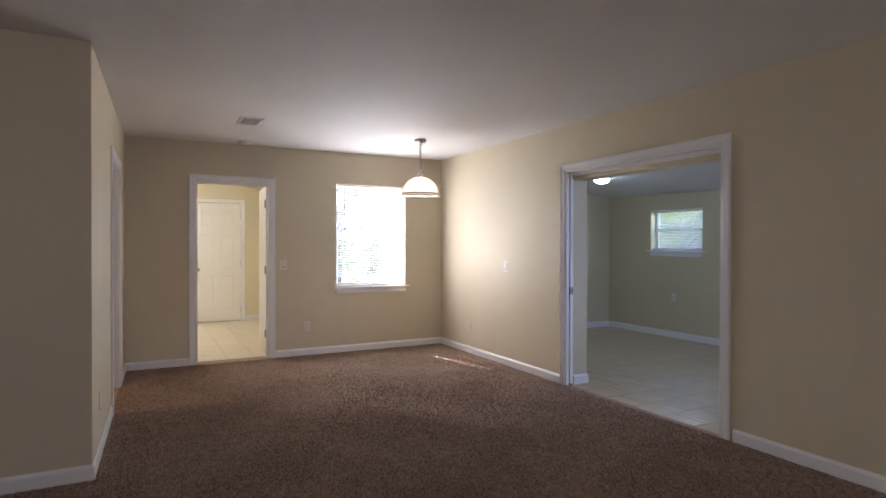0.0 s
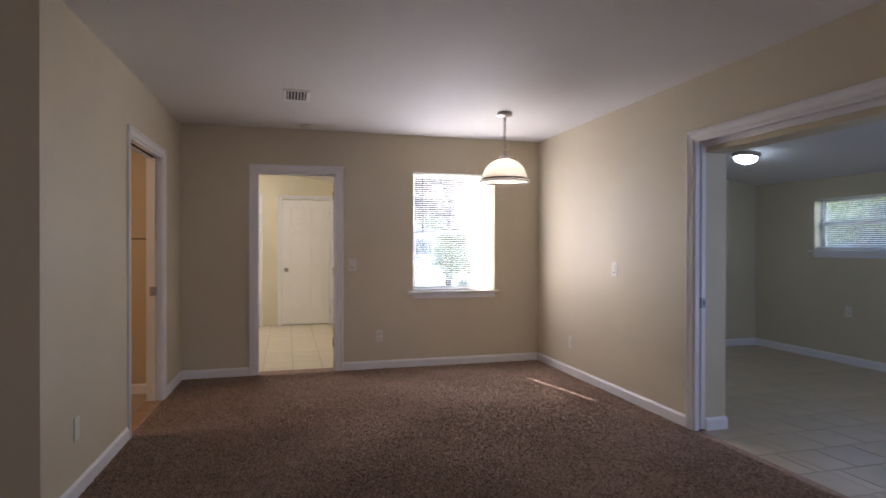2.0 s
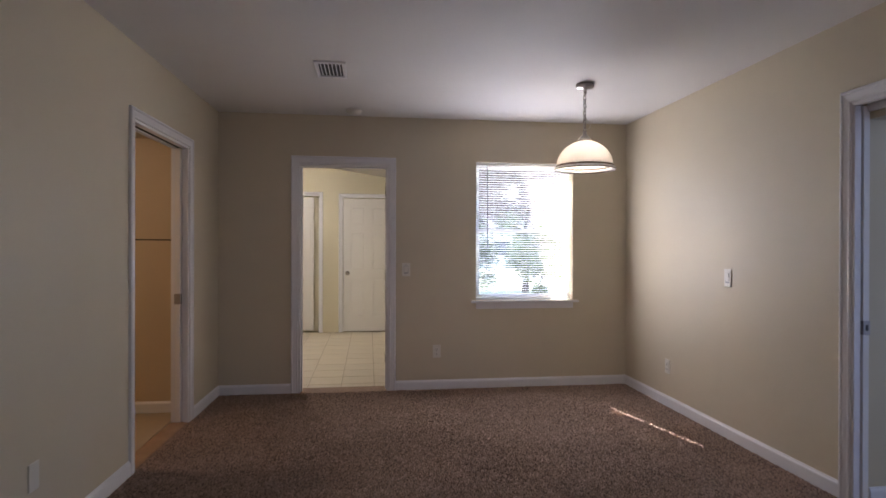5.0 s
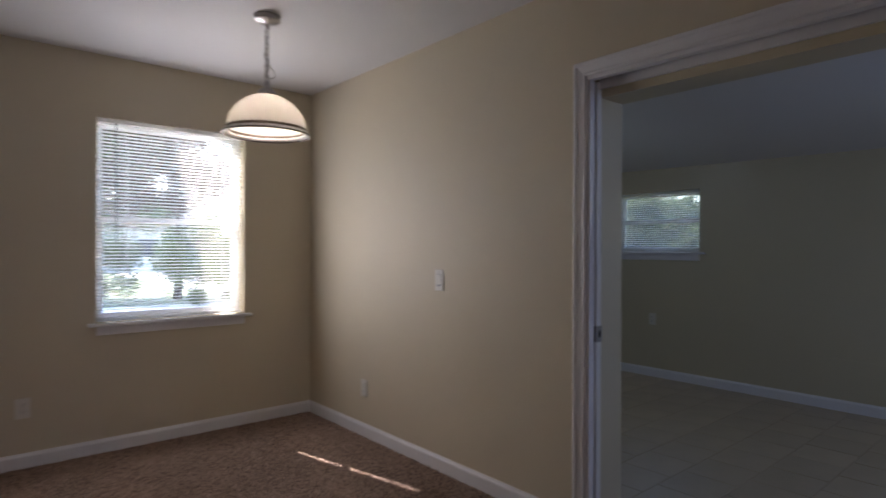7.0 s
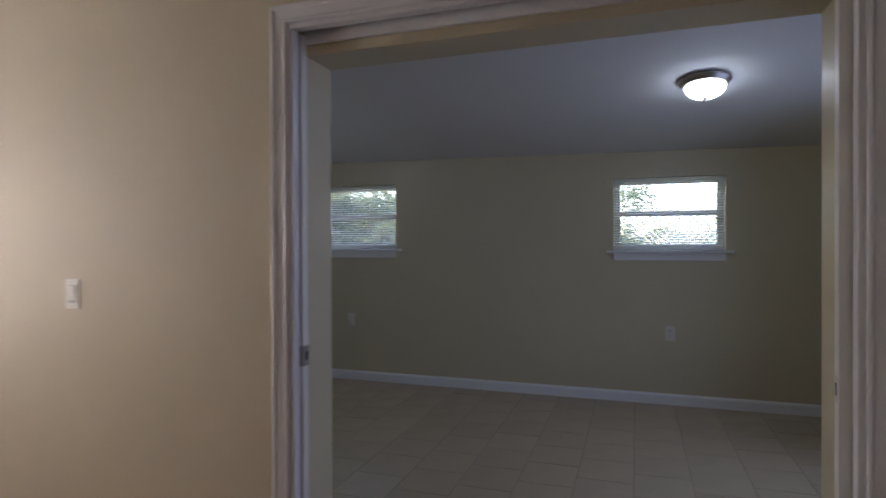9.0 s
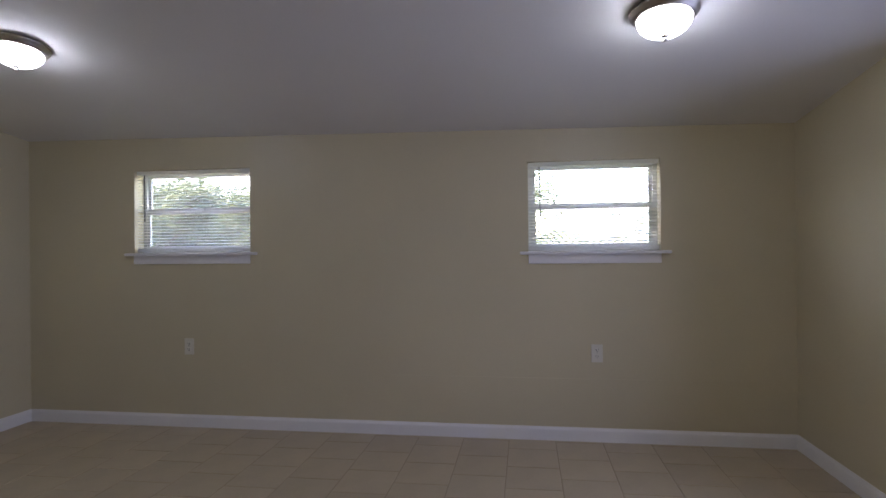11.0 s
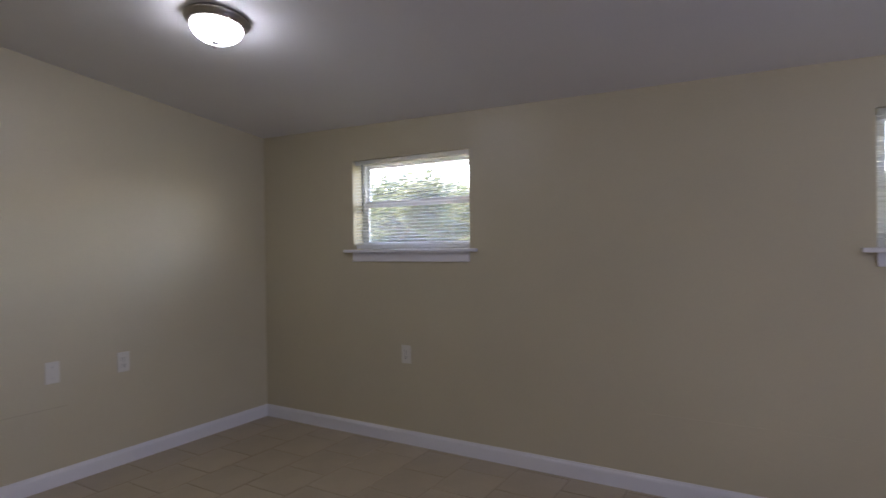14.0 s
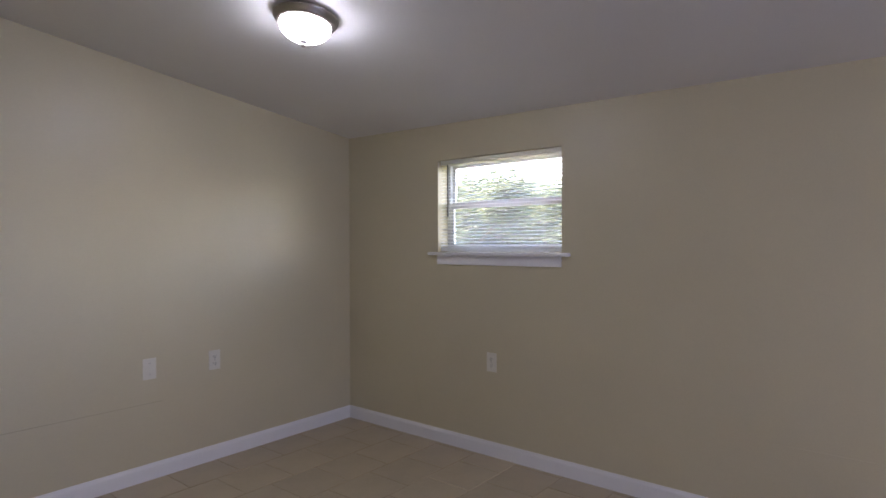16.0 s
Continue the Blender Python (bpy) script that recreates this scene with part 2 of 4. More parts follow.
def lathe(profile, steps=48, bm=None, centre=(0, 0, 0), close=False):
    """Turns (radius, height) points about z."""
    bm = bm or bmesh.new()
    c = Vector(centre)
    rings = []
    for r, z in profile:
        if r < 1e-6:
            rings.append([bm.verts.new(c + Vector((0, 0, z)))])
        else:
            rings.append([bm.verts.new(c + Vector((r * math.cos(2 * math.pi * i / steps), r * math.sin(2 * math.pi * i / steps), z))) for i in range(steps)])
    pairs = list(zip(rings, rings[1:])) + ([(rings[-1], rings[0])] if close else [])
    for a, b in pairs:
        for i in range(steps):
            j = (i + 1) % steps
            f = [a[i % len(a)], a[j % len(a)], b[j % len(b)], b[i % len(b)]]
            f = list(dict.fromkeys(f))
            if len(f) > 2:
                bm.faces.new(f)
    bmesh.ops.recalc_face_normals(bm, faces=bm.faces)
    for f in bm.faces:
        f.smooth = True
    return bm


def tube(bm, points, r, sides=8):
    """A round rod along a line of points."""
    pts = [Vector(p) for p in points]
    rings = []
    for i, p in enumerate(pts):
        d = (pts[min(i + 1, len(pts) - 1)] - pts[max(i - 1, 0)]).normalized()
        u = d.cross(Vector((0.31, 0.17, 0.93))).normalized()
        w = d.cross(u)
        rr = r[i] if isinstance(r, (list, tuple)) else r
        rings.append([bm.verts.new(p + rr * (math.cos(2 * math.pi * k / sides) * u + math.sin(2 * math.pi * k / sides) * w)) for k in range(sides)])
    for a, b in zip(rings, rings[1:]):
        for k in range(sides):
            bm.faces.new((a[k], a[(k + 1) % sides], b[(k + 1) % sides], b[k])).smooth = True
    bm.faces.new(rings[0][::-1]); bm.faces.new(rings[-1])
    return bm


def prism(bm, a, b):
    """Joins two equal outlines into a closed solid."""
    va, vb = [bm.verts.new(p) for p in a], [bm.verts.new(p) for p in b]
    for i in range(len(va)):
        j = (i + 1) % len(va)
        bm.faces.new((va[i], va[j], vb[j], vb[i]))
    bm.faces.new(va[::-1]); bm.faces.new(vb)
    return bm


def part(name, bm, material, parent=None, label="", smooth=False):
    bmesh.ops.recalc_face_normals(bm, faces=bm.faces)
    me = bpy.data.meshes.new(name)
    bm.to_mesh(me)
    bm.free()
    if smooth:
        for f in me.polygons:
            f.use_smooth = True
    me.materials.append(material)
    ob = new(name, me)
    if parent:
        ob.parent = parent
    if label:
        ob["label"] = label
    return ob


def thing(name, at, label, category, group="", kind=""):
    ob = new(name)
    ob.empty_display_size = 0.05
    ob.matrix_world = at if isinstance(at, Matrix) else Matrix.Translation(at)
    return tagged(ob, label, category, group, kind)


def structure(name, bm, material, label="", category=""):
    bmesh.ops.remove_doubles(bm, verts=bm.verts, dist=1e-5)
    return tagged(part(name, bm, material), label, category, kind="structure")


def repeat(name, mesh, parent, m):
    o = new(name, mesh)
    o.parent = parent
    o.matrix_basis = m
    return o


# ---- plan ----
W, E, N = 0.25, 3.95, 6.91            # dining room inner faces
STUB_X, STUB_Y = 0.18, 3.89           # corner where the room widens to the west
LEAN = (W - STUB_X) / (N - STUB_Y)    # the west wall runs slightly off square
LIV_W, LIV_S = -3.4, -3.2
H = 2.45
DEN_W, DEN_E, DEN_S, DEN_N = 4.20, 7.14, 1.81, 7.11
DEN_Z, DEN_SLOPE, DEN_SAG = 2.04, 0.122, 0.016   # shed ceiling: height at the east wall, rise to the west, rise to the north
HALL_N, HALL_E, HALL_W = 10.5, 2.25, -0.75
BATH_W, BATH_N, BATH_S = -1.6, 6.45, 4.6


def den_ceiling(x, y):
    return DEN_Z + (DEN_E - x) * DEN_SLOPE + (y - 4.5) * DEN_SAG


def lean(bm):
    for v in bm.verts:
        v.co.x += (v.co.y - N) * LEAN
    return bm


# ---- floors ----
structure("floor_carpet", boxes((LIV_W, E, LIV_S, STUB_Y, -0.05, 0.0), (STUB_X - 0.02, E, STUB_Y, N, -0.05, 0.0),
                                (0.925, 1.718, N, 7.09, -0.05, 0.0), (E, 3.992, 2.722, 4.37, -0.05, 0.0)),
          M_CARPET, "brown mottled cut-pile carpet, wall to wall", "carpet")
floor_den = structure("floor_den", boxes((3.992, DEN_W, 2.75, 4.352, -0.06, -0.003), (DEN_W, DEN_E, DEN_S, DEN_N, -0.06, -0.003), (4.6, 6.1, DEN_S - 0.15, DEN_S, -0.06, -0.003)), M_GROUT,
                      "beige ceramic floor tiles with brown grout", "tile floor")
floor_hall = structure("floor_hall", boxes((0.925, 1.718, 7.09, 7.10, -0.06, -0.006), (HALL_W, HALL_E, 7.10, HALL_N + 0.9, -0.06, -0.006)), M_GROUT_H,
                       "cream ceramic floor tiles in the hall", "tile floor")
structure("floor_bath", boxes((BATH_W, 0.085, BATH_S, BATH_N, -0.06, -0.004)), M_BATHFLOOR, "tan vinyl bathroom floor", "floor")
structure("threshold", lean(boxes((0.13, 0.245, 5.24, 6.165, -0.03, 0.006), bevel=0.004)), M_WOOD, "worn oak threshold strip in the doorway", "threshold")

# ---- walls ----
WIN = (2.51, 3.43, 0.80, 2.07)        # north window: x, x, z, z
NDOOR = (0.925, 1.718, 2.025)
structure("wall_north", boxes((-0.75, NDOOR[0], N, 7.06, 0, 2.8), (NDOOR[0], NDOOR[1], N, 7.06, NDOOR[2], 2.8), (NDOOR[1], WIN[0], N, 7.06, 0, 2.8),
                              (WIN[0], WIN[1], N, 7.06, 0, WIN[2]), (WIN[0], WIN[1], N, 7.06, WIN[3], 2.8), (WIN[1], DEN_W, N, 7.06, 0, 2.8)), M_WALL,
          "beige painted drywall with a doorway and a window", "wall")
WDOOR = (5.235, 6.165, 2.015)
structure("wall_west", lean(boxes((0.13, 0.25, STUB_Y, WDOOR[0], 0, 2.6), (0.13, 0.25, WDOOR[0], WDOOR[1], WDOOR[2], 2.6),
                                  (0.21, 0.25, WDOOR[1], N, 0, 2.6), (0.13, 0.16, WDOOR[1], N, 0, 2.6))), M_WALL,
          "beige painted drywall with a pocket doorway", "wall")
structure("wall_stub", boxes((LIV_W, STUB_X - 0.12, STUB_Y, STUB_Y + 0.12, 0, 2.6), (STUB_X - 0.12, STUB_X - 0.002, STUB_Y + 0.002, STUB_Y + 0.12, 0, 2.6)), M_WALL,
          "beige painted drywall facing the living room", "wall")
OPEN = (2.722, 4.37, 2.02)             # double pocket doorway: y, y, z
structure("wall_east", boxes((E, 3.983, LIV_S, OPEN[0], 0, 2.6), (E, 3.983, OPEN[0], OPEN[1], OPEN[2], 2.6), (E, 3.983, OPEN[1], N, 0, 2.6)), M_WALL,
          "beige painted drywall with a wide pocket doorway", "wall")
structure("wall_den_west", boxes((4.03, DEN_W, LIV_S, 2.75, 0, 2.8), (4.03, DEN_W, 2.75, 4.352, 1.935, 2.8), (4.03, DEN_W, 4.352, DEN_N, 0, 2.8), bevel=0.0), M_WALL2,
          "beige drywall wrapping the wide opening", "wall")
# the living-room recesses are unseen, added to hold the fill lamps
structure("wall_living_south", boxes((LIV_W, 0.25, LIV_S - 0.15, LIV_S, 0, 2.6), (0.25, 2.55, LIV_S - 0.15, LIV_S, 0, 0.85), (0.25, 2.55, LIV_S - 0.15, LIV_S, 2.05, 2.6),
                                     (2.55, 4.03, LIV_S - 0.15, LIV_S, 0, 2.6),
                                     (0.25, 2.55, LIV_S - 0.20, LIV_S - 0.15, 0.80, 2.10)), M_WALL, "beige painted drywall", "wall")
structure("wall_living_west", boxes((LIV_W - 0.15, LIV_W, LIV_S, 0.35, 0, 2.6), (LIV_W - 0.15, LIV_W, 0.35, 2.05, 0, 0.85), (LIV_W - 0.15, LIV_W, 0.35, 2.05, 2.05, 2.6),
                                    (LIV_W - 0.15, LIV_W, 2.05, STUB_Y + 0.12, 0, 2.6),
                                    (LIV_W - 0.20, LIV_W - 0.15, 0.30, 2.10, 0.80, 2.10)), M_WALL, "beige painted drywall", "wall")
WIN_E = (5.36, 6.25, 1.24, 1.835)     # den windows: y, y, z, z
WIN_F = (2.60, 3.43, 1.225, 1.81)
structure("wall_den_east", boxes((DEN_E, 7.29, DEN_S - 0.15, WIN_F[0], 0, 2.4), (DEN_E, 7.29, WIN_F[0], WIN_F[1], 0, WIN_F[2]), (DEN_E, 7.29, WIN_F[0], WIN_F[1], WIN_F[3], 2.4),
                                 (DEN_E, 7.29, WIN_F[1], WIN_E[0], 0, 2.4), (DEN_E, 7.29, WIN_E[0], WIN_E[1], 0, WIN_E[2]), (DEN_E, 7.29, WIN_E[0], WIN_E[1], WIN_E[3], 2.4),
                                 (DEN_E, 7.29, WIN_E[1], DEN_N + 0.15, 0, 2.4)), M_WALL2, "beige drywall with two small high windows", "wall")
structure("wall_den_north", boxes((DEN_W, DEN_E, DEN_N, DEN_N + 0.15, 0, 2.8)), M_WALL2, "beige painted panel wall with a faint seam", "wall")
structure("wall_den_south", boxes((DEN_W, 4.6, DEN_S - 0.15, DEN_S, 0, 2.8), (4.6, 6.1, DEN_S - 0.15, DEN_S, 2.05, 2.8), (6.1, DEN_E, DEN_S - 0.15, DEN_S, 0, 2.8),
                                  (4.55, 6.15, DEN_S - 0.20, DEN_S - 0.15, -0.05, 2.10)), M_WALL2,
          "beige painted drywall", "wall")
structure("wall_hall_north", boxes((HALL_W, 0.20, HALL_N, HALL_N + 0.12, 0, 2.8), (0.20, 0.79, HALL_N, HALL_N + 0.12, 2.05, 2.8), (0.79, 1.15, HALL_N, HALL_N + 0.12, 0, 2.8),
                                   (1.15, 1.91, HALL_N, HALL_N + 0.12, 2.03, 2.8), (1.91, HALL_E, HALL_N, HALL_N + 0.12, 0, 2.8)), M_HALL, "cream painted hall wall with two doors", "wall")
structure("wall_hall_east", boxes((HALL_E, HALL_E + 0.12, 7.06, HALL_N + 0.9, 0, 2.8)), M_HALL, "cream painted hall wall", "wall")
structure("wall_hall_west", boxes((HALL_W - 0.12, HALL_W, 7.06, HALL_N + 0.9, 0, 2.8)), M_HALL, "cream painted hall wall", "wall")
structure("wall_closet", boxes((HALL_W, HALL_E, HALL_N + 0.125, HALL_N + 0.22, 0, 2.8)), M_HALL, "cream painted closet wall", "wall")
structure("wall_bath_north", boxes((BATH_W, 0.12, BATH_N, BATH_N + 0.1, 0, 2.5)), M_BATH, "tan painted bathroom wall with a dark seam", "wall")
structure("wall_bath_south", boxes((BATH_W, 0.085, BATH_S - 0.1, BATH_S, 0, 2.5)), M_BATH, "tan painted bathroom wall", "wall")
structure("wall_bath_west", boxes((BATH_W - 0.1, BATH_W, BATH_S - 0.1, BATH_N + 0.1, 0, 2.5)), M_BATH, "tan painted bathroom wall", "wall")

# ---- ceilings ----
bm = bmesh.new()
nx, ny = 60, 160
grid = []
for i in range(nx + 1):
    row = []
    for j in range(ny + 1):
        x = LIV_W + (E + 0.03 - LIV_W) * i / nx
        y = LIV_S + (N - LIV_S) * j / ny
        crease = 3.88 + max(0.0, x - STUB_X) * 0.17
        k = max(0.0, min(1.0, 1 - (x - STUB_X) / 3.2)) if x > STUB_X else 1.0
        row.append(bm.verts.new((x, y, H + 0.004 * k * max(0.0, min(1.0, 1 - (y - crease) / 0.55)))))
    grid.append(row)
for i in range(nx):
    for j in range(ny):
        bm.faces.new((grid[i][j], grid[i][j + 1], grid[i + 1][j + 1], grid[i + 1][j]))
structure("ceiling", bm, M_CEIL, "white painted drywall ceiling with a soft crease", "ceiling")
bm = bmesh.new()
prism(bm, [(DEN_W - 0.02, DEN_S - 0.05, den_ceiling(DEN_W - 0.02, DEN_S - 0.05)), (DEN_E + 0.02, DEN_S - 0.05, den_ceiling(DEN_E + 0.02, DEN_S - 0.05)), (DEN_E + 0.02, DEN_S - 0.05, 2.9), (DEN_W - 0.02, DEN_S - 0.05, 2.9)],
      [(DEN_W - 0.02, DEN_N + 0.05, den_ceiling(DEN_W - 0.02, DEN_N + 0.05)), (DEN_E + 0.02, DEN_N + 0.05, den_ceiling(DEN_E + 0.02, DEN_N + 0.05)), (DEN_E + 0.02, DEN_N + 0.05, 2.9), (DEN_W - 0.02, DEN_N + 0.05, 2.9)])
structure("ceiling_den", bm, M_CEIL, "white sloping drywall ceiling", "ceiling")


def hall_ceiling(x):
    return 2.62 - 0.152 * x


bm = bmesh.new()
prism(bm, [(HALL_W, 7.05, hall_ceiling(HALL_W)), (HALL_E, 7.05, hall_ceiling(HALL_E)), (HALL_E, 7.05, 2.95), (HALL_W, 7.05, 2.95)],
      [(HALL_W, HALL_N + 0.9, hall_ceiling(HALL_W)), (HALL_E, HALL_N + 0.9, hall_ceiling(HALL_E)), (HALL_E, HALL_N + 0.9, 2.95), (HALL_W, HALL_N + 0.9, 2.95)])
structure("ceiling_hall", bm, M_CEIL, "white sloping hall ceiling", "ceiling")
structure("ceiling_bath", boxes((BATH_W, 0.10, BATH_S, BATH_N, 2.12, 2.2)), M_BATH, "tan low bathroom ceiling", "ceiling")
structure("roof", boxes((LIV_W - 0.6, 4.5, LIV_S - 0.6, 7.3, 2.75, 2.95), (4.5, 7.7, 1.2, 7.5, 2.91, 3.0), (HALL_W - 0.3, HALL_E + 0.5, 7.3, HALL_N + 1.2, 2.96, 3.05)), M_ROOF,
          "plain flat roof slab", "roof")


# ---- baseboards and casings ----
BASE = [(0, 0), (0.013, 0), (0.013, 0.066), (0.011, 0.074), (0.006, 0.081), (0.004, 0.088), (0, 0.088)]


def baseboard(p, q, normal, mitre=(0, 0)):
    """From p to q along a wall; normal points into the room. mitre: 1 trims an inside corner, -1 extends an outside one."""
    p, q, nn = Vector((*p, 0)), Vector((*q, 0)), Vector((*normal, 0))
    d = (q - p).normalized()
    bm = bmesh.new()
    prism(bm, [p + nn * u + d * u * mitre[0] + Vector((0, 0, v)) for u, v in BASE], [q + nn * u - d * u * mitre[1] + Vector((0, 0, v)) for u, v in BASE])
    return structure("baseboard", bm, M_TRIM, "white painted wooden baseboard", "baseboard")


wl = lambda y: W + (y - N) * LEAN
baseboard((wl(N), N), (0.865, N), (0, -1), (1, 0))
baseboard((1.778, N), (E, N), (0, -1), (0, 1))
baseboard((E, N), (E, 4.43), (-1, 0), (1, 0))
baseboard((E, 2.63), (E, LIV_S), (-1, 0), (0, 1))
baseboard((wl(STUB_Y), STUB_Y), (wl(5.172), 5.172), (1, 0), (-1, 0))
baseboard((wl(6.225), 6.225), (wl(N), N), (1, 0), (0, 1))
baseboard((LIV_W, STUB_Y), (STUB_X, STUB_Y), (0, -1), (1, -1))
baseboard((DEN_E, DEN_S), (DEN_E, DEN_N), (-1, 0), (1, 1))
baseboard((DEN_E, DEN_N), (DEN_W, DEN_N), (0, -1), (1, 1))
baseboard((DEN_W, DEN_N), (DEN_W, 4.352), (1, 0), (1, -1))
baseboard((DEN_W, 4.352), (4.035, 4.352), (0, -1), (-1, 0))
baseboard((DEN_W, 2.75), (DEN_W, DEN_S), (1, 0), (-1, 1))
baseboard((4.035, 2.75), (DEN_W, 2.75), (0, 1), (0, -1))
baseboard((6.1, DEN_S), (DEN_E, DEN_S), (0, 1), (0, 1))
baseboard((1.98, HALL_N), (HALL_E, HALL_N), (0, -1), (0, 1))
baseboard((HALL_E, HALL_N), (HALL_E, 7.06), (-1, 0), (1, 0))
baseboard((BATH_W, BATH_N), (0.12, BATH_N), (0, -1), (1, 0))

CASING = [(0, 0), (0.062, 0), (0.062, 0.014), (0.056, 0.019), (0.047, 0.019), (0.043, 0.014), (0.034, 0.013), (0.014, 0.010), (0.008, 0.012), (0.003, 0.010), (0, 0.006)]


def casing(a, b, top, along, normal, at, parent):
    """Mitred legs and head round an opening from a to b, up to top. along, normal: unit vectors in plan; at: the wall's plane."""
    al, no = Vector((*along, 0)), Vector((*normal, 0))
    org = Vector((abs(normal[0]) * at, abs(normal[1]) * at, 0))
    up = Vector((0, 0, 1))
    cs = CASING
    for end, s in ((a, -1), (b, 1)):
        bm = bmesh.new()
        prism(bm, [org + al * (end + s * u) + no * v for u, v in cs], [org + al * (end + s * u) + no * v + up * (top + u) for u, v in cs])
        part("casing_leg", bm, M_TRIM, parent)
    bm = bmesh.new()
    prism(bm, [org + al * (a - u) + no * v + up * (top + u) for u, v in cs], [org + al * (b + u) + no * v + up * (top + u) for u, v in cs])
    part("casing_head", bm, M_TRIM, parent)


# north doorway
door_1 = thing("doorway_north", (0, 0, 0), "white-cased doorway to the hall with dull bronze hinges", "doorway", kind="structure")
casing(NDOOR[0], NDOOR[1], NDOOR[2], (1, 0), (0, -1), N, door_1)
casing(NDOOR[0], NDOOR[1], NDOOR[2], (1, 0), (0, 1), 7.06, door_1)
part("jamb", boxes((NDOOR[0], NDOOR[0] + 0.018, N - 0.002, 7.062, 0, NDOOR[2] - 0.018), bevel=0.002), M_TRIM, door_1)
part("jamb", boxes((NDOOR[1] - 0.018, NDOOR[1], N - 0.002, 7.062, 0, NDOOR[2] - 0.018), bevel=0.002), M_TRIM, door_1)
part("head_jamb", boxes((NDOOR[0], NDOOR[1], N - 0.002, 7.062, NDOOR[2] - 0.018, NDOOR[2]), bevel=0.002), M_TRIM, door_1)
part("door_stop", boxes((NDOOR[0] + 0.018, NDOOR[0] + 0.029, 6.97, 7.005, 0, NDOOR[2] - 0.03), bevel=0.002), M_TRIM, door_1)
part("door_stop", boxes((NDOOR[1] - 0.029, NDOOR[1] - 0.018, 6.97, 7.005, 0, NDOOR[2] - 0.03), bevel=0.002), M_TRIM, door_1)
part("door_stop", boxes((NDOOR[0] + 0.018, NDOOR[1] - 0.018, 6.97, 7.005, NDOOR[2] - 0.03, NDOOR[2] - 0.018), bevel=0.002), M_TRIM, door_1)
for z in (0.27, 1.02, 1.80):
    bm = boxes((NDOOR[1] - 0.0205, NDOOR[1] - 0.017, 7.012, 7.06, z - 0.045, z + 0.045), bevel=0.001)
    tube(bm, [(NDOOR[1] - 0.024, 7.066, z - 0.047), (NDOOR[1] - 0.024, 7.066, z + 0.047)], 0.007)
    part("hinge", bm, M_BRONZE, door_1, "dull bronze butt hinge")

# west pocket doorway
door_2 = thing("doorway_west", (0, 0, 0), "white-cased pocket doorway beside the oak threshold", "doorway", kind="structure")
casing(WDOOR[0], WDOOR[1], WDOOR[2], (0, 1), (1, 0), 0.25, door_2)
part("jamb", boxes((0.13, 0.252, WDOOR[0], WDOOR[0] + 0.016, 0, WDOOR[2] - 0.016), bevel=0.002), M_TRIM, door_2)
part("jamb", boxes((0.205, 0.252, WDOOR[1] - 0.016, WDOOR[1], 0, WDOOR[2] - 0.016), bevel=0.002), M_TRIM, door_2)
part("jamb", boxes((0.13, 0.162, WDOOR[1] - 0.016, WDOOR[1], 0, WDOOR[2] - 0.016), bevel=0.002), M_TRIM, door_2)
part("head_jamb", boxes((0.208, 0.252, WDOOR[0], WDOOR[1], WDOOR[2] - 0.016, WDOOR[2]), bevel=0.002), M_TRIM, door_2)
part("head_jamb", boxes((0.13, 0.165, WDOOR[0], WDOOR[1], WDOOR[2] - 0.016, WDOOR[2]), bevel=0.002), M_TRIM, door_2)
part("track", boxes((0.168, 0.205, WDOOR[0], WDOOR[1], WDOOR[2] - 0.008, WDOOR[2])), M_SLOT, door_2, "dark pocket door track")
for o in door_2.children:
    for v in o.data.vertices:
        v.co.x += (v.co.y - N) * LEAN
pd = thing("pocket_door", (0, 0, 0), "white flush pocket door slid almost fully into the wall", "door")
part("leaf", lean(boxes((0.168, 0.203, 6.12, 6.88, 0.012, 1.995), bevel=0.002)), M_DOOR, pd)
part("latch", lean(boxes((0.164, 0.207, 6.116, 6.150, 0.87, 0.945), bevel=0.002)), M_NICKEL, pd, "brushed nickel edge latch")

# wide double pocket doorway
door_3 = thing("doorway_east", (0, 0, 0), "wide white-cased double pocket doorway to the tiled room", "doorway", kind="structure")
casing(OPEN[0], OPEN[1], OPEN[2], (0, 1), (-1, 0), E, door_3)
for y0, y1 in ((OPEN[0], OPEN[0] + 0.018), (OPEN[1] - 0.018, OPEN[1])):
    part("jamb", boxes((E - 0.002, 3.984, y0, y1, 0, OPEN[2] - 0.018), bevel=0.002), M_TRIM, door_3)
part("head_jamb", boxes((E - 0.002, 3.984, OPEN[0], OPEN[1], OPEN[2] - 0.018, OPEN[2]), bevel=0.002), M_TRIM, door_3)
part("head_jamb", boxes((4.012, 4.0285, OPEN[0] + 0.03, OPEN[1] - 0.02, OPEN[2] - 0.05, OPEN[2] + 0.02), bevel=0.002), M_TRIM, door_3)
part("track", boxes((3.986, 4.010, OPEN[0], OPEN[1], OPEN[2] - 0.004, OPEN[2] + 0.02)), M_SLOT, door_3, "dark pocket door track")
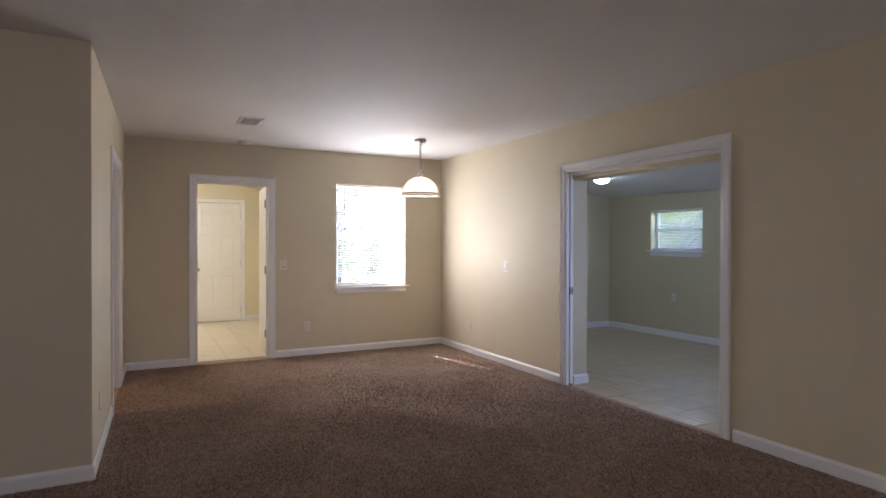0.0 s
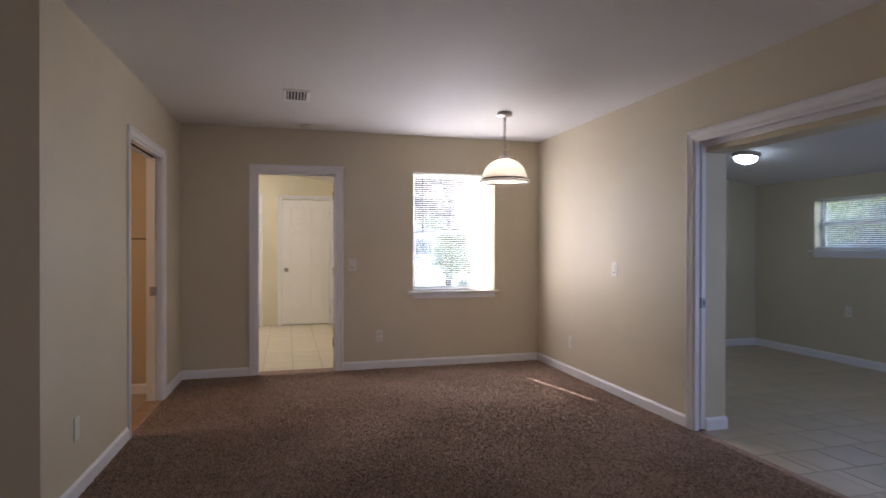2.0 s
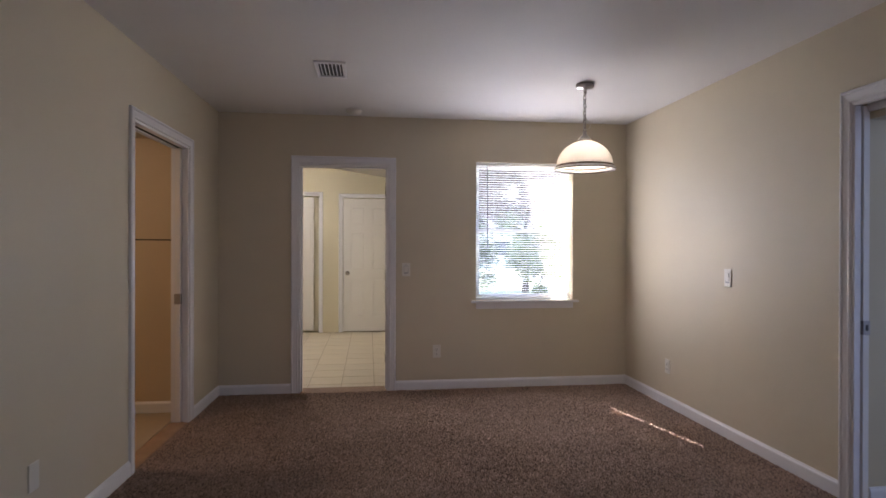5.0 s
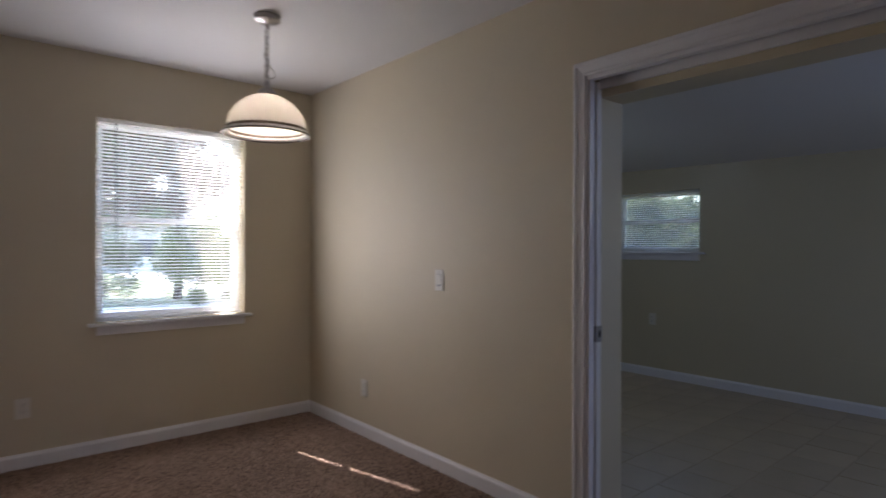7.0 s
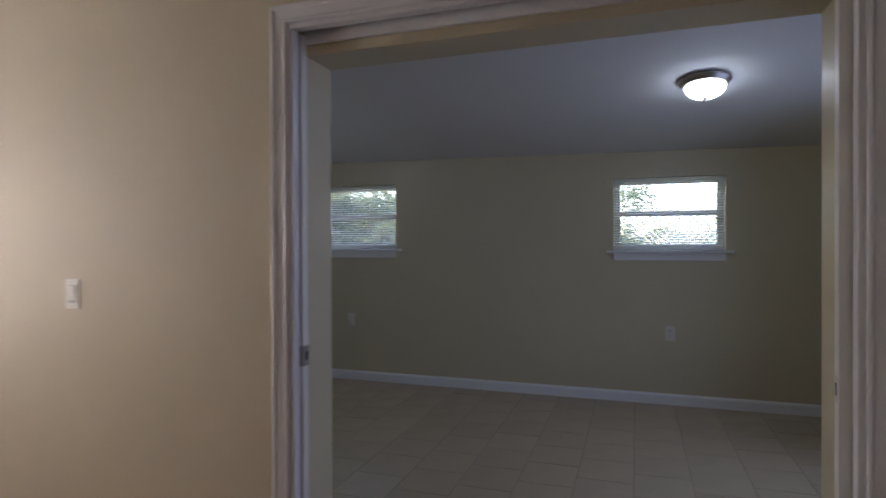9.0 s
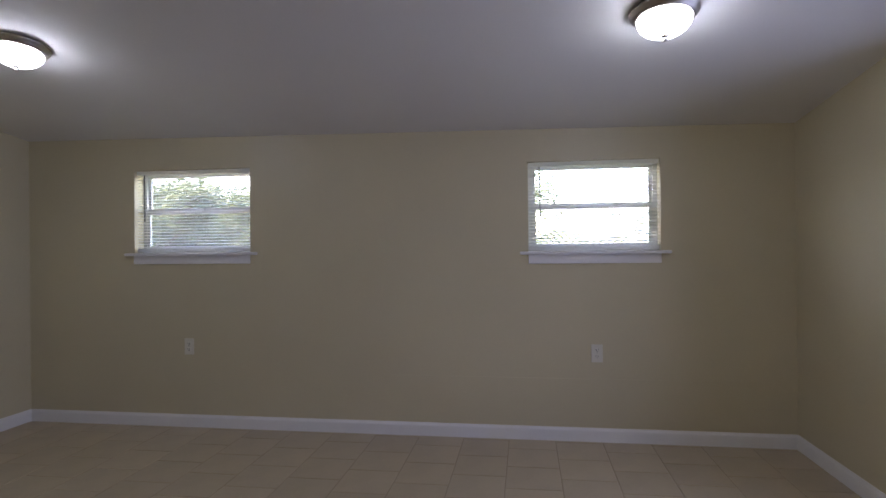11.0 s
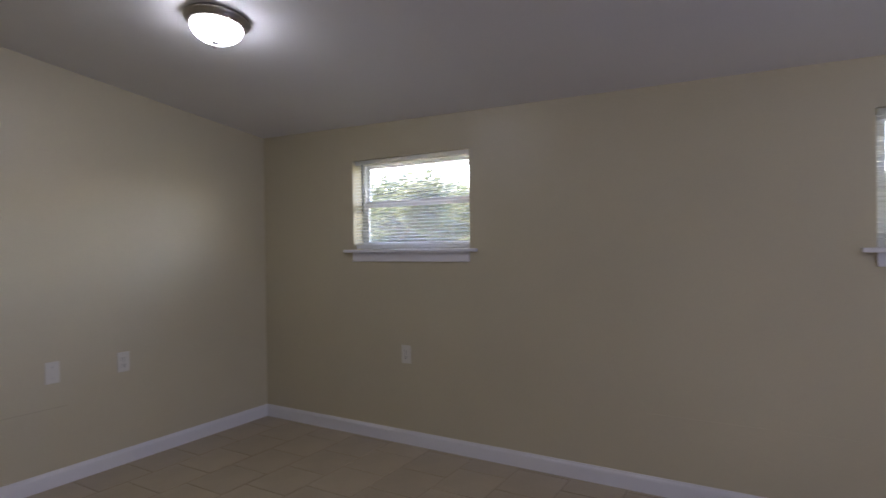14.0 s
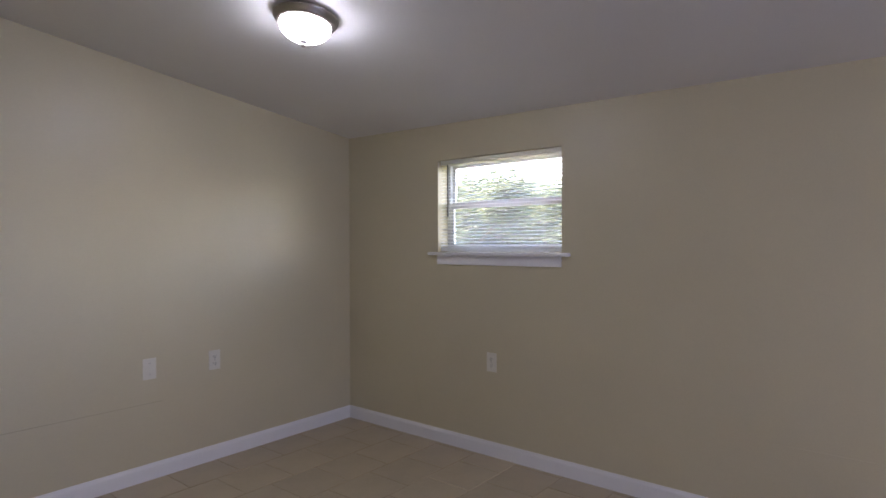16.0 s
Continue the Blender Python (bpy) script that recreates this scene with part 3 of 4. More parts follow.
for s, y0, y1 in ((1, 4.345, 5.18), (-1, 1.90, 2.768)):
    pd = thing("pocket_door", (0, 0, 0), "white pocket door slid into the wall, edge latch showing", "door", "pocket doors of the wide opening")
    part("leaf", boxes((3.992, 4.026, y0, y1, 0.012, 2.0), bevel=0.002), M_DOOR, pd)
    ye = y0 if s > 0 else y1
    if s > 0:
        part("latch", boxes((3.990, 4.028, ye - 0.004, ye + 0.03, 0.855, 0.925), bevel=0.002), M_NICKEL, pd, "brushed nickel edge latch")
        part("latch_hole", boxes((4.002, 4.016, ye - 0.0055, ye, 0.875, 0.905)), M_SLOT, pd)
    else:
        part("strike_plate", boxes((4.000, 4.018, ye, ye + 0.0012, 0.862, 0.932), bevel=0.0004), M_STRIKE, pd, "small bright strike plate")
        part("strike_hole", boxes((4.004, 4.013, ye, ye + 0.0018, 0.880, 0.912)), M_SLOT, pd)


# hall doors
def panel_door(name, w, h, label):
    """A six-panel leaf, standing in x from 0 to w, face towards -y."""
    d = thing(name, (0, 0, 0), label, "door")
    part("leaf", boxes((0, w, 0.006, 0.035, 0, h), bevel=0.002), M_DOOR, d)
    st, mid = 0.105, 0.10
    pw = (w - 2 * st - mid) / 2
    rows = ((0.21, 0.80), (0.92, 1.50), (1.60, h - 0.12))
    part("stile", boxes((0, st, 0, 0.006, 0, h), bevel=0.0015), M_DOOR, d)
    part("stile", boxes((w - st, w, 0, 0.006, 0, h), bevel=0.0015), M_DOOR, d)
    part("stile", boxes((st + pw, st + pw + mid, 0, 0.006, 0, h), bevel=0.0015), M_DOOR, d)
    zs = [0.0] + [z for r in rows for z in r] + [h]
    for z0, z1 in zip(zs[::2], zs[1::2]):
        for x in (st, st + pw + mid):
            part("rail", boxes((x, x + pw, 0, 0.006, z0, z1), bevel=0.0015), M_DOOR, d)
    for z0, z1 in rows:
        for x in (st, st + pw + mid):
            part("panel", boxes((x + 0.022, x + pw - 0.022, 0.0005, 0.012, z0 + 0.022, z1 - 0.022), bevel=0.008), M_DOOR, d)
    return d


pdoor = panel_door("panel_door", 0.745, 2.01, "closed white six-panel hall door with a nickel knob")
pdoor.matrix_world = pose(1.157, HALL_N + 0.012, 0.012)
kx = 0.06
kn = lathe([(0.0, 0.0), (0.032, 0.0), (0.034, 0.006), (0.012, 0.010), (0.011, 0.028), (0.024, 0.036), (0.029, 0.047), (0.025, 0.058), (0.0, 0.062)], 24)
bmesh.ops.transform(kn, matrix=pose(kx, 0, 0.88, 90, 0, 0), verts=kn.verts)
part("knob", kn, M_NICKEL, pdoor, "brushed nickel knob")
for z in (0.2, 1.0, 1.8):
    part("hinge", boxes((0.742, 0.752, -0.008, 0.002, z - 0.045, z + 0.045), bevel=0.002), M_NICKEL, pdoor)
odoor = panel_door("panel_door", 0.755, 2.0, "white six-panel door standing open against the hall side")
odoor.matrix_world = pose(1.737, 7.066, 0.012, 0, 0, 86)
kn = lathe([(0.0, 0.0), (0.032, 0.0), (0.034, 0.006), (0.012, 0.010), (0.011, 0.028), (0.024, 0.036), (0.029, 0.047), (0.025, 0.058), (0.0, 0.062)], 24)
bmesh.ops.transform(kn, matrix=pose(0.695, 0, 0.92, 90, 0, 0), verts=kn.verts)
part("knob", kn, M_NICKEL, odoor, "brushed nickel knob")
trim_4 = thing("doorway_hall", (0, 0, 0), "white casing round the closed hall door", "doorway", kind="structure")
casing(1.147, 1.912, 2.03, (1, 0), (0, -1), HALL_N, trim_4)
part("jamb", boxes((1.147, 1.155, HALL_N, HALL_N + 0.12, 0, 2.03)), M_TRIM, trim_4)
part("jamb", boxes((1.904, 1.912, HALL_N, HALL_N + 0.12, 0, 2.03)), M_TRIM, trim_4)
trim_5 = thing("doorway_closet", (0, 0, 0), "white casing round the bifold closet door", "doorway", kind="structure")
casing(0.20, 0.79, 2.05, (1, 0), (0, -1), HALL_N, trim_5)
bif = thing("bifold_door", (0, 0, 0), "white bifold closet door standing slightly open", "door")
for x0, x1 in ((0.205, 0.46), (0.463, 0.715)):
    lf = part("leaf", boxes((x0, x1, HALL_N + 0.035, HALL_N + 0.065, 0.03, 2.035), bevel=0.002), M_DOOR, bif)
    for z0, z1 in ((0.25, 0.85), (0.98, 1.88)):
        part("panel", boxes((x0 + 0.05, x1 - 0.05, HALL_N + 0.031, HALL_N + 0.037, z0, z1), bevel=0.003), M_DOOR, lf)


# ---- windows ----
def slat_mesh(length, hole=None):
    """A cambered slat along x, 25 mm deep; hole: the place of a cord slot near one end."""
    cuts = [0.0, length] if hole is None else [0.0, hole - 0.0075, hole + 0.0075, length]
    prof = [(-0.0125, -0.0016), (-0.0075, -0.0004), (0.0075, -0.0004), (0.0125, -0.0016)]
    bm = bmesh.new()
    for k, (x0, x1) in enumerate(zip(cuts, cuts[1:])):
        spans = [prof] if k != 1 or hole is None else [prof[:2], prof[2:]]
        for s in spans:
            ring = s + [(y, z - 0.0007) for y, z in reversed(s)]
            prism(bm, [(x0, y, z) for y, z in ring], [(x1, y, z) for y, z in ring])
    bmesh.ops.recalc_face_normals(bm, faces=bm.faces)
    me = bpy.data.meshes.new("slat")
    bm.to_mesh(me)
    bm.free()
    me.materials.append(M_BLIND)
    return me


def blind(at, width, top, bottom, tilt, label, hole=None, wand=0.06, rail=0.020, group="window blinds"):
    """A mini blind in local x from 0 to width, room towards -y; heights from the origin."""
    b = thing("mini_blind", at, label, "window blind", group)
    part("headrail", boxes((0, width, -0.017, 0.014, top - 0.027, top), bevel=0.003), M_BLIND, b)
    part("bottom_rail", boxes((0, width, -0.012, 0.012, bottom, bottom + rail), bevel=0.004), M_BLIND, b)
    me = slat_mesh(width, hole)
    z, k = bottom + rail + 0.010, 0
    while z < top - 0.035:
        repeat("slat", me, b, pose(0, 0, z, tilt + 0.6 * math.sin(k * 1.7), 0, 0.06 * math.sin(k * 2.3)))
        z += 0.0213
        k += 1
    for x in ((0.14, width - 0.14) if hole is None else (width - hole, hole)):
        for y in (-0.0135, 0.0135):
            part("ladder_cord", tube(bmesh.new(), [(x + 0.016, y, bottom + 0.01), (x + 0.016, y, top - 0.02)], 0.0008, 5), M_BLIND, b)
    part("wand", tube(bmesh.new(), [(wand, -0.026, top - 0.03), (wand + 0.004, -0.03, top - (top - bottom) * 0.62)], 0.0042, 8), M_WAND, b, "clear tilt wand")
    return b


def window(name, at, width, z0, z1, depth, label, sill_out=0.045, horn=0.05, apron=0.055, glass=M_GLASS):
    """Local x along the wall, -y to the room, y = 0 on the wall's inner face."""
    w = thing(name, at, label, "window", kind="structure")
    part("sill", boxes((-horn, width + horn, -sill_out, 0.0, z0 - 0.004, z0 + 0.016), bevel=0.005), M_TRIM, w, "white painted sill")
    part("sill_board", boxes((0.001, width - 0.001, 0.0, depth - 0.05, z0 - 0.003, z0 + 0.0155)), M_TRIM, w)
    part("apron", boxes((0.0, width, -0.014, 0.0, z0 - 0.004 - apron, z0 - 0.004), bevel=0.003), M_TRIM, w)
    yf = depth - 0.05
    fw = 0.026
    zb = z0 + 0.016
    zm = (zb + z1) / 2
    part("window_frame", boxes((0, fw, yf, depth, zb, z1), (width - fw, width, yf, depth, zb, z1), (fw, width - fw, yf, depth, z1 - fw, z1), (fw, width - fw, yf, depth, zb, zb + 0.024)), M_VINYL, w)
    part("upper_sash", boxes((fw, width - fw, yf + 0.025, yf + 0.045, zm - 0.005, zm + 0.026), (fw, fw + 0.022, yf + 0.025, yf + 0.045, zm + 0.026, z1 - fw - 0.016), (width - fw - 0.022, width - fw, yf + 0.025, yf + 0.045, zm + 0.026, z1 - fw - 0.016),
                             (fw, width - fw, yf + 0.025, yf + 0.045, z1 - fw - 0.016, z1 - fw)), M_VINYL, w)
    part("lower_sash", boxes((fw, width - fw, yf + 0.003, yf + 0.023, zm - 0.012, zm + 0.022), (fw, fw + 0.026, yf + 0.003, yf + 0.023, zb + 0.05, zm - 0.012), (width - fw - 0.026, width - fw, yf + 0.003, yf + 0.023, zb + 0.05, zm - 0.012),
                             (fw, width - fw, yf + 0.003, yf + 0.023, zb + 0.024, zb + 0.05)), M_VINYL, w)
    part("sash_lock", boxes((width / 2 - 0.03, width / 2 + 0.03, yf - 0.006, yf + 0.003, zm + 0.002, zm + 0.018), bevel=0.003), M_VINYL, w)
    for y, a, b in ((yf + 0.034, zm + 0.02, z1 - fw - 0.012), (yf + 0.012, zb + 0.046, zm - 0.008)):
        p = part("pane", boxes((fw + 0.016, width - fw - 0.016, y, y + 0.003, a, b)), glass, w)
        p.visible_shadow = False
    return w


NW = WIN[1] - WIN[0]
window("window_north", pose(WIN[0], N, 0), NW, WIN[2] - 0.016, WIN[3], 0.15, "tall white single-hung window with a painted sill", horn=0.045)
blind(pose(WIN[0] + 0.006, N + 0.035, 0), NW - 0.014, WIN[3] - 0.002, WIN[2] + 0.004, -11, "white mini blind lowered with open slats, tall window", hole=0.754, wand=0.10)
for nm, wv in (("window_den_north", WIN_E), ("window_den_south", WIN_F)):
    wd = wv[1] - wv[0]
    m = pose(DEN_E, wv[1], 0, 0, 0, -90)
    window(nm, m, wd, wv[2] - 0.016, wv[3], 0.15, "small high white single-hung window with a painted sill", horn=0.055, apron=0.06, glass=M_GLASS_DIM)
    blind(m @ pose(0.005, 0.035, 0), wd - 0.010, wv[3] - 0.002, wv[2] + 0.004, 12, "white mini blind lowered over a small high window", wand=0.07, rail=0.030)


# ---- lamps ----
def chain_link(bm, z, turn):
    pts = [(0.0105 * math.cos(a) * math.cos(turn), 0.0105 * math.cos(a) * math.sin(turn), z + 0.0185 * math.sin(a)) for a in [2 * math.pi * k / 12 for k in range(13)]]
    return tube(bm, pts, 0.0030, 6)


pend = thing("pendant_lamp", (3.06, 5.68, 0), "lit pendant lamp, cream glass dome, bronze rim, hanging by a chain", "pendant lamp")
part("canopy", lathe([(0, H), (0.060, H), (0.064, H - 0.004), (0.064, H - 0.026), (0.058, H - 0.032), (0.020, H - 0.034), (0.014, H - 0.040), (0.0, H - 0.041)], 40), M_NICKEL, pend, "brushed nickel ceiling canopy")
z, k = H - 0.045, 0
while z > 2.115:
    part("chain_link", chain_link(bmesh.new(), z, (k % 2) * math.pi / 2 + 0.3), M_NICKEL, pend)
    z -= 0.028
    k += 1
cord = [(0.012 * math.sin(i * 1.1), 0.012 * math.cos(i * 1.1), H - 0.035 - i * 0.0165) for i in range(22)]
part("cord", tube(bmesh.new(), cord, 0.003, 6), M_PLATE, pend, "thin cream electric cord wound through the chain")
loop = [(0.005 + 0.04 * math.sin(a) * 0.9, 0.01 * math.cos(a), 2.16 + 0.035 * math.cos(a)) for a in [math.pi * k / 10 for k in range(-2, 13)]]
part("cord_loop", tube(bmesh.new(), loop, 0.003, 6), M_PLATE, pend)
part("holder", lathe([(0.0, 2.115), (0.012, 2.112), (0.014, 2.085), (0.030, 2.075), (0.045, 2.055), (0.050, 2.043), (0.0, 2.043)], 32), M_NICKEL, pend, "brushed nickel shade holder")
R, Z0 = 0.195, 1.868
outer = [(R * math.cos(a), Z0 + 0.178 * math.sin(a)) for a in [radians(d) for d in range(76, -1, -4)]]
inner = [(r - 0.004, zz - 0.003) for r, zz in reversed(outer)]
part("shade", lathe(outer + inner, 64, close=True), M_SHADE, pend, "cream alabaster glass dome")
part("rim", lathe([(R - 0.006, Z0 + 0.004), (R + 0.006, Z0 + 0.004), (R + 0.008, Z0 - 0.004), (R + 0.006, Z0 - 0.009), (R - 0.004, Z0 - 0.009)], 64, close=True), M_BRONZE, pend, "dark bronze rim band")
part("lip", lathe([(R - 0.006, Z0 - 0.009), (R + 0.010, Z0 - 0.009), (R + 0.022, Z0 - 0.022), (R + 0.020, Z0 - 0.027), (R - 0.008, Z0 - 0.020)], 64, close=True), M_SHADE, pend, "flared clear glass lip")
part("rim_ring", lathe([(R + 0.012, Z0 - 0.0235), (R + 0.022, Z0 - 0.0235), (R + 0.021, Z0 - 0.031), (R + 0.012, Z0 - 0.030)], 64, close=True), M_BRONZE, pend)
part("bulb", lathe([(0.0, 1.92), (0.018, 1.925), (0.029, 1.945), (0.028, 1.965), (0.016, 1.995), (0.014, 2.035), (0.0, 2.036)], 24), M_BULB, pend, "warm glowing bulb")


def flush_lamp(x, y, z, tilt, glass, label, group):
    """A flush mount with a bowl of frosted glass; z is the ceiling's height there."""
    f = thing("flush_ceiling_lamp", pose(x, y, z, 0, tilt, 0), label, "ceiling lamp", group)
    part("canopy", lathe([(0, -0.001), (0.128, -0.001), (0.133, -0.006), (0.132, -0.015), (0.124, -0.020), (0.122, -0.028), (0.114, -0.036), (0.106, -0.039), (0.100, -0.036), (0.0, -0.030)], 56), M_NICKEL, f, "brushed nickel stepped pan")
    part("bowl", lathe([(0.104, -0.036)] + [(0.105 * math.cos(a), -0.038 - 0.068 * math.sin(a)) for a in [radians(d) for d in range(0, 91, 6)]], 56), glass, f, "glowing frosted glass bowl")
    part("finial", lathe([(0.0, -0.102), (0.015, -0.105), (0.016, -0.110), (0.008, -0.114), (0.007, -0.118), (0.010, -0.124), (0.006, -0.130), (0.0, -0.132)], 20), M_NICKEL, f)
    return f


SL = math.degrees(math.atan(DEN_SLOPE))
for y in (5.80, 2.895):
    flush_lamp(5.745, y, den_ceiling(5.745, y) - 0.002, SL, M_BOWL, "lit flush ceiling lamp, nickel pan, frosted glass bowl", "flush lamps of the tiled room")
flush_lamp(0.55, 8.9, hall_ceiling(0.55), 8.6, M_HALL_GLASS, "lit warm flush ceiling lamp in the hall", "")
# the bathroom fixture is unseen, added to warm the room
flush_lamp(-0.75, 5.4, 2.12, 0, M_BATH_GLASS, "unseen amber flush lamp added to light the bathroom", "")


# ---- plates, vent, detector ----
def outlet(at, label="ivory duplex outlet on a beige wall"):
    o = thing("wall_outlet", at, label, "outlet", "wall outlets")
    part("plate", boxes((-0.036, 0.036, -0.006, 0.0, -0.058, 0.058), bevel=0.003), M_PLATE, o)
    for z in (-0.02, 0.02):
        r = part("receptacle", boxes((-0.017, 0.017, -0.0085, -0.004, z - 0.014, z + 0.014), bevel=0.002), M_PLATE, o)
        for x in (-0.007, 0.006):
            part("slot", boxes((x - 0.001, x + 0.0015, -0.0092, -0.0084, z - 0.001, z + 0.008)), M_SLOT, r)
        part("slot", boxes((-0.0025, 0.0025, -0.0092, -0.0084, z - 0.010, z - 0.005)), M_SLOT, r)
    part("screw", boxes((-0.003, 0.003, -0.0068, -0.005, -0.003, 0.003), bevel=0.001), M_NICKEL, o)
    return o


def switch(at, label="ivory rocker light switch on a beige wall"):
    o = thing("light_switch", at, label, "switch", "light switches")
    part("plate", boxes((-0.037, 0.037, -0.006, 0.0, -0.060, 0.060), bevel=0.003), M_PLATE, o)
    bm = boxes((-0.017, 0.017, -0.009, -0.004, -0.033, 0.033), bevel=0.002)
    bmesh.ops.rotate(bm, verts=bm.verts, cent=(0, -0.005, 0), matrix=Matrix.Rotation(radians(5), 3, "X"))
    part("rocker", bm, M_PLATE, o)
    # flat grey strip puts the rocker's shadow gap into the colour
    part("gap_shade", boxes((-0.0195, 0.0195, -0.0068, -0.0055, -0.0355, 0.0355)), M_GAP_SHADE, o, "thin grey strip drawn as the shadow gap round the rocker")
    for z in (-0.047, 0.047):
        part("screw", boxes((-0.003, 0.003, -0.0068, -0.005, z - 0.003, z + 0.003), bevel=0.001), M_NICKEL, o)
    return o


switch(pose(1.872, N, 1.085))
outlet(pose(2.15, N, 0.345))
switch(pose(E, 5.36, 1.085, 0, 0, -90))
outlet(pose(E, 6.139, 0.325, 0, 0, -90))
outlet(pose(DEN_E, 5.829, 0.572, 0, 0, -90))
outlet(pose(DEN_E, 3.002, 0.567, 0, 0, -90))
outlet(pose(6.06, DEN_N, 0.60))
bp = thing("blank_plate", pose(5.68, DEN_N, 0.61), "plain ivory blank cover plate on a beige wall", "cover plate")
part("plate", boxes((-0.036, 0.036, -0.006, 0.0, -0.058, 0.058), bevel=0.003), M_PLATE, bp)
for z in (-0.03, 0.03):
    part("screw", boxes((-0.003, 0.003, -0.0068, -0.005, z - 0.003, z + 0.003), bevel=0.001), M_NICKEL, bp)
bp = thing("blank_plate", pose(wl(4.3), 4.30, 0.35, 0, 0, 90), "plain ivory blank cover plate low on the wall", "cover plate")
part("plate", boxes((-0.036, 0.036, -0.006, 0.0, -0.058, 0.058), bevel=0.003), M_PLATE, bp)

vent = thing("ceiling_vent", pose(1.293, 5.583, H), "white steel ceiling vent with dark louvres", "vent")
VX, VY = 0.100, 0.162
part("backing", boxes((-VX + 0.018, VX - 0.018, -VY + 0.018, VY - 0.018, -0.002, -0.0005)), M_SLOT, vent)
part("frame", boxes((-VX, VX, -VY, -VY + 0.026, -0.012, 0), (-VX, VX, VY - 0.026, VY, -0.012, 0), (-VX, -VX + 0.026, -VY + 0.026, VY - 0.026, -0.012, 0), (VX - 0.026, VX, -VY + 0.026, VY - 0.026, -0.012, 0), bevel=0.004), M_TRIM, vent)
for i in range(6):
    x = -VX + 0.040 + i * (2 * VX - 0.080) / 5
    bm = boxes((-0.0022, 0.0022, -VY + 0.024, VY - 0.024, -0.009, 0.004))
    bmesh.ops.rotate(bm, verts=bm.verts, cent=(0, 0, -0.004), matrix=Matrix.Rotation(radians(-24), 3, "Y"))
    bmesh.ops.translate(bm, verts=bm.verts, vec=(x, 0, -0.004))
    part("louvre", bm, M_TRIM, vent)
for y in (-VY + 0.012, VY - 0.012):
    part("screw", lathe([(0, -0.0145), (0.004, -0.0135), (0.0045, -0.0115)], 10, centre=(0, y, 0)), M_NICKEL, vent)
sd = thing("smoke_detector", (1.41, 6.70, H), "round white smoke detector on the ceiling", "smoke detector")
part("base", lathe([(0, 0), (0.068, 0), (0.069, -0.010), (0.062, -0.012), (0, -0.012)], 36), M_PLATE, sd)
part("cover", lathe([(0.060, -0.012), (0.058, -0.024), (0.045, -0.033), (0.0, -0.036)], 36), M_PLATE, sd)

structure("trim_seam_north", boxes((DEN_W, 5.75, DEN_N - 0.0015, DEN_N, 0.418, 0.422)), M_SEAM, "faint taped panel seam", "seam")
structure("trim_seam_east", boxes((DEN_E - 0.0025, DEN_E, 1.95, 4.35, 0.394, 0.402), bevel=0.001), M_WALL2, "faint taped panel seam", "seam")
structure("trim_seam_bath", boxes((BATH_W, 0.06, BATH_N - 0.002, BATH_N, 1.333, 1.343)), M_SLOT, "dark seam of the bathroom wall panel", "seam")

# ---- outside ----
structure("ground", boxes((-300, 300, -300, 300, -0.6, -0.35)), M_GRASS, "lawn reaching the horizon", "lawn")
structure("pavement_drive", boxes((2.4, 16.0, 7.3, 20.0, -0.35, -0.33), (9.0, 13.5, 22.0, 60.0, -0.35, -0.33)), M_CONCRETE, "pale concrete driveway in sun", "driveway")


def tree(x, y, h, crown_r, crown_z, leaves, mat, seed, label, leaf=0.16):
    rnd = random.Random(seed)
    t = thing("tree", (x, y, -0.35), label, "tree", "garden trees")
    bm = bmesh.new()
    pts = [(rnd.uniform(-0.08, 0.08) * i, rnd.uniform(-0.08, 0.08) * i, h * 0.85 * i / 6) for i in range(7)]
    tube(bm, pts, [0.02 * h * (1 - i / 7.5) for i in range(7)], 9)
    tips = []
    for k in range(9):
        a, z0 = k * 2.4 + rnd.random(), h * rnd.uniform(0.3, 0.75)
        r = crown_r * rnd.uniform(0.55, 0.95)
        tip = (r * math.cos(a), r * math.sin(a), z0 + r * rnd.uniform(0.3, 0.8))
        tube(bm, [(0, 0, z0), (tip[0] * 0.5, tip[1] * 0.5, z0 + (tip[2] - z0) * 0.35), tip], [0.010 * h, 0.006 * h, 0.002 * h], 6)
        tips.append(tip)
    part("trunk", bm, M_BARK, t)
    clumps = [(Vector(p), crown_r * rnd.uniform(0.25, 0.45)) for p in tips]
    for k in range(16):
        v = Vector((rnd.gauss(0, 1), rnd.gauss(0, 1), rnd.gauss(0, 0.8))).normalized() * crown_r * rnd.uniform(0.3, 0.9)
        clumps.append((v + Vector((0, 0, crown_z)), crown_r * rnd.uniform(0.2, 0.42)))
    vs, fs = [], []
    for k in range(leaves):
        c, r = clumps[rnd.randrange(len(clumps))]
        d = Vector((rnd.gauss(0, 1), rnd.gauss(0, 1), rnd.gauss(0, 0.8)))
        p = c + d.normalized() * r * rnd.random() ** 0.5
        u = Vector((rnd.gauss(0, 1), rnd.gauss(0, 1), rnd.gauss(0, 1))).normalized()
        w = u.orthogonal().normalized()
        s = leaf * rnd.uniform(0.6, 1.4)
        i = len(vs)
        vs += [p - u * s, p + w * s * 0.4, p + u * s, p - w * s * 0.4]
        fs.append((i, i + 1, i + 2, i + 3))
    me = bpy.data.meshes.new("crown")
    me.from_pydata([tuple(v) for v in vs], [], fs)
    me.materials.append(mat)
    cr = new("crown", me)
    cr.parent = t
    return t


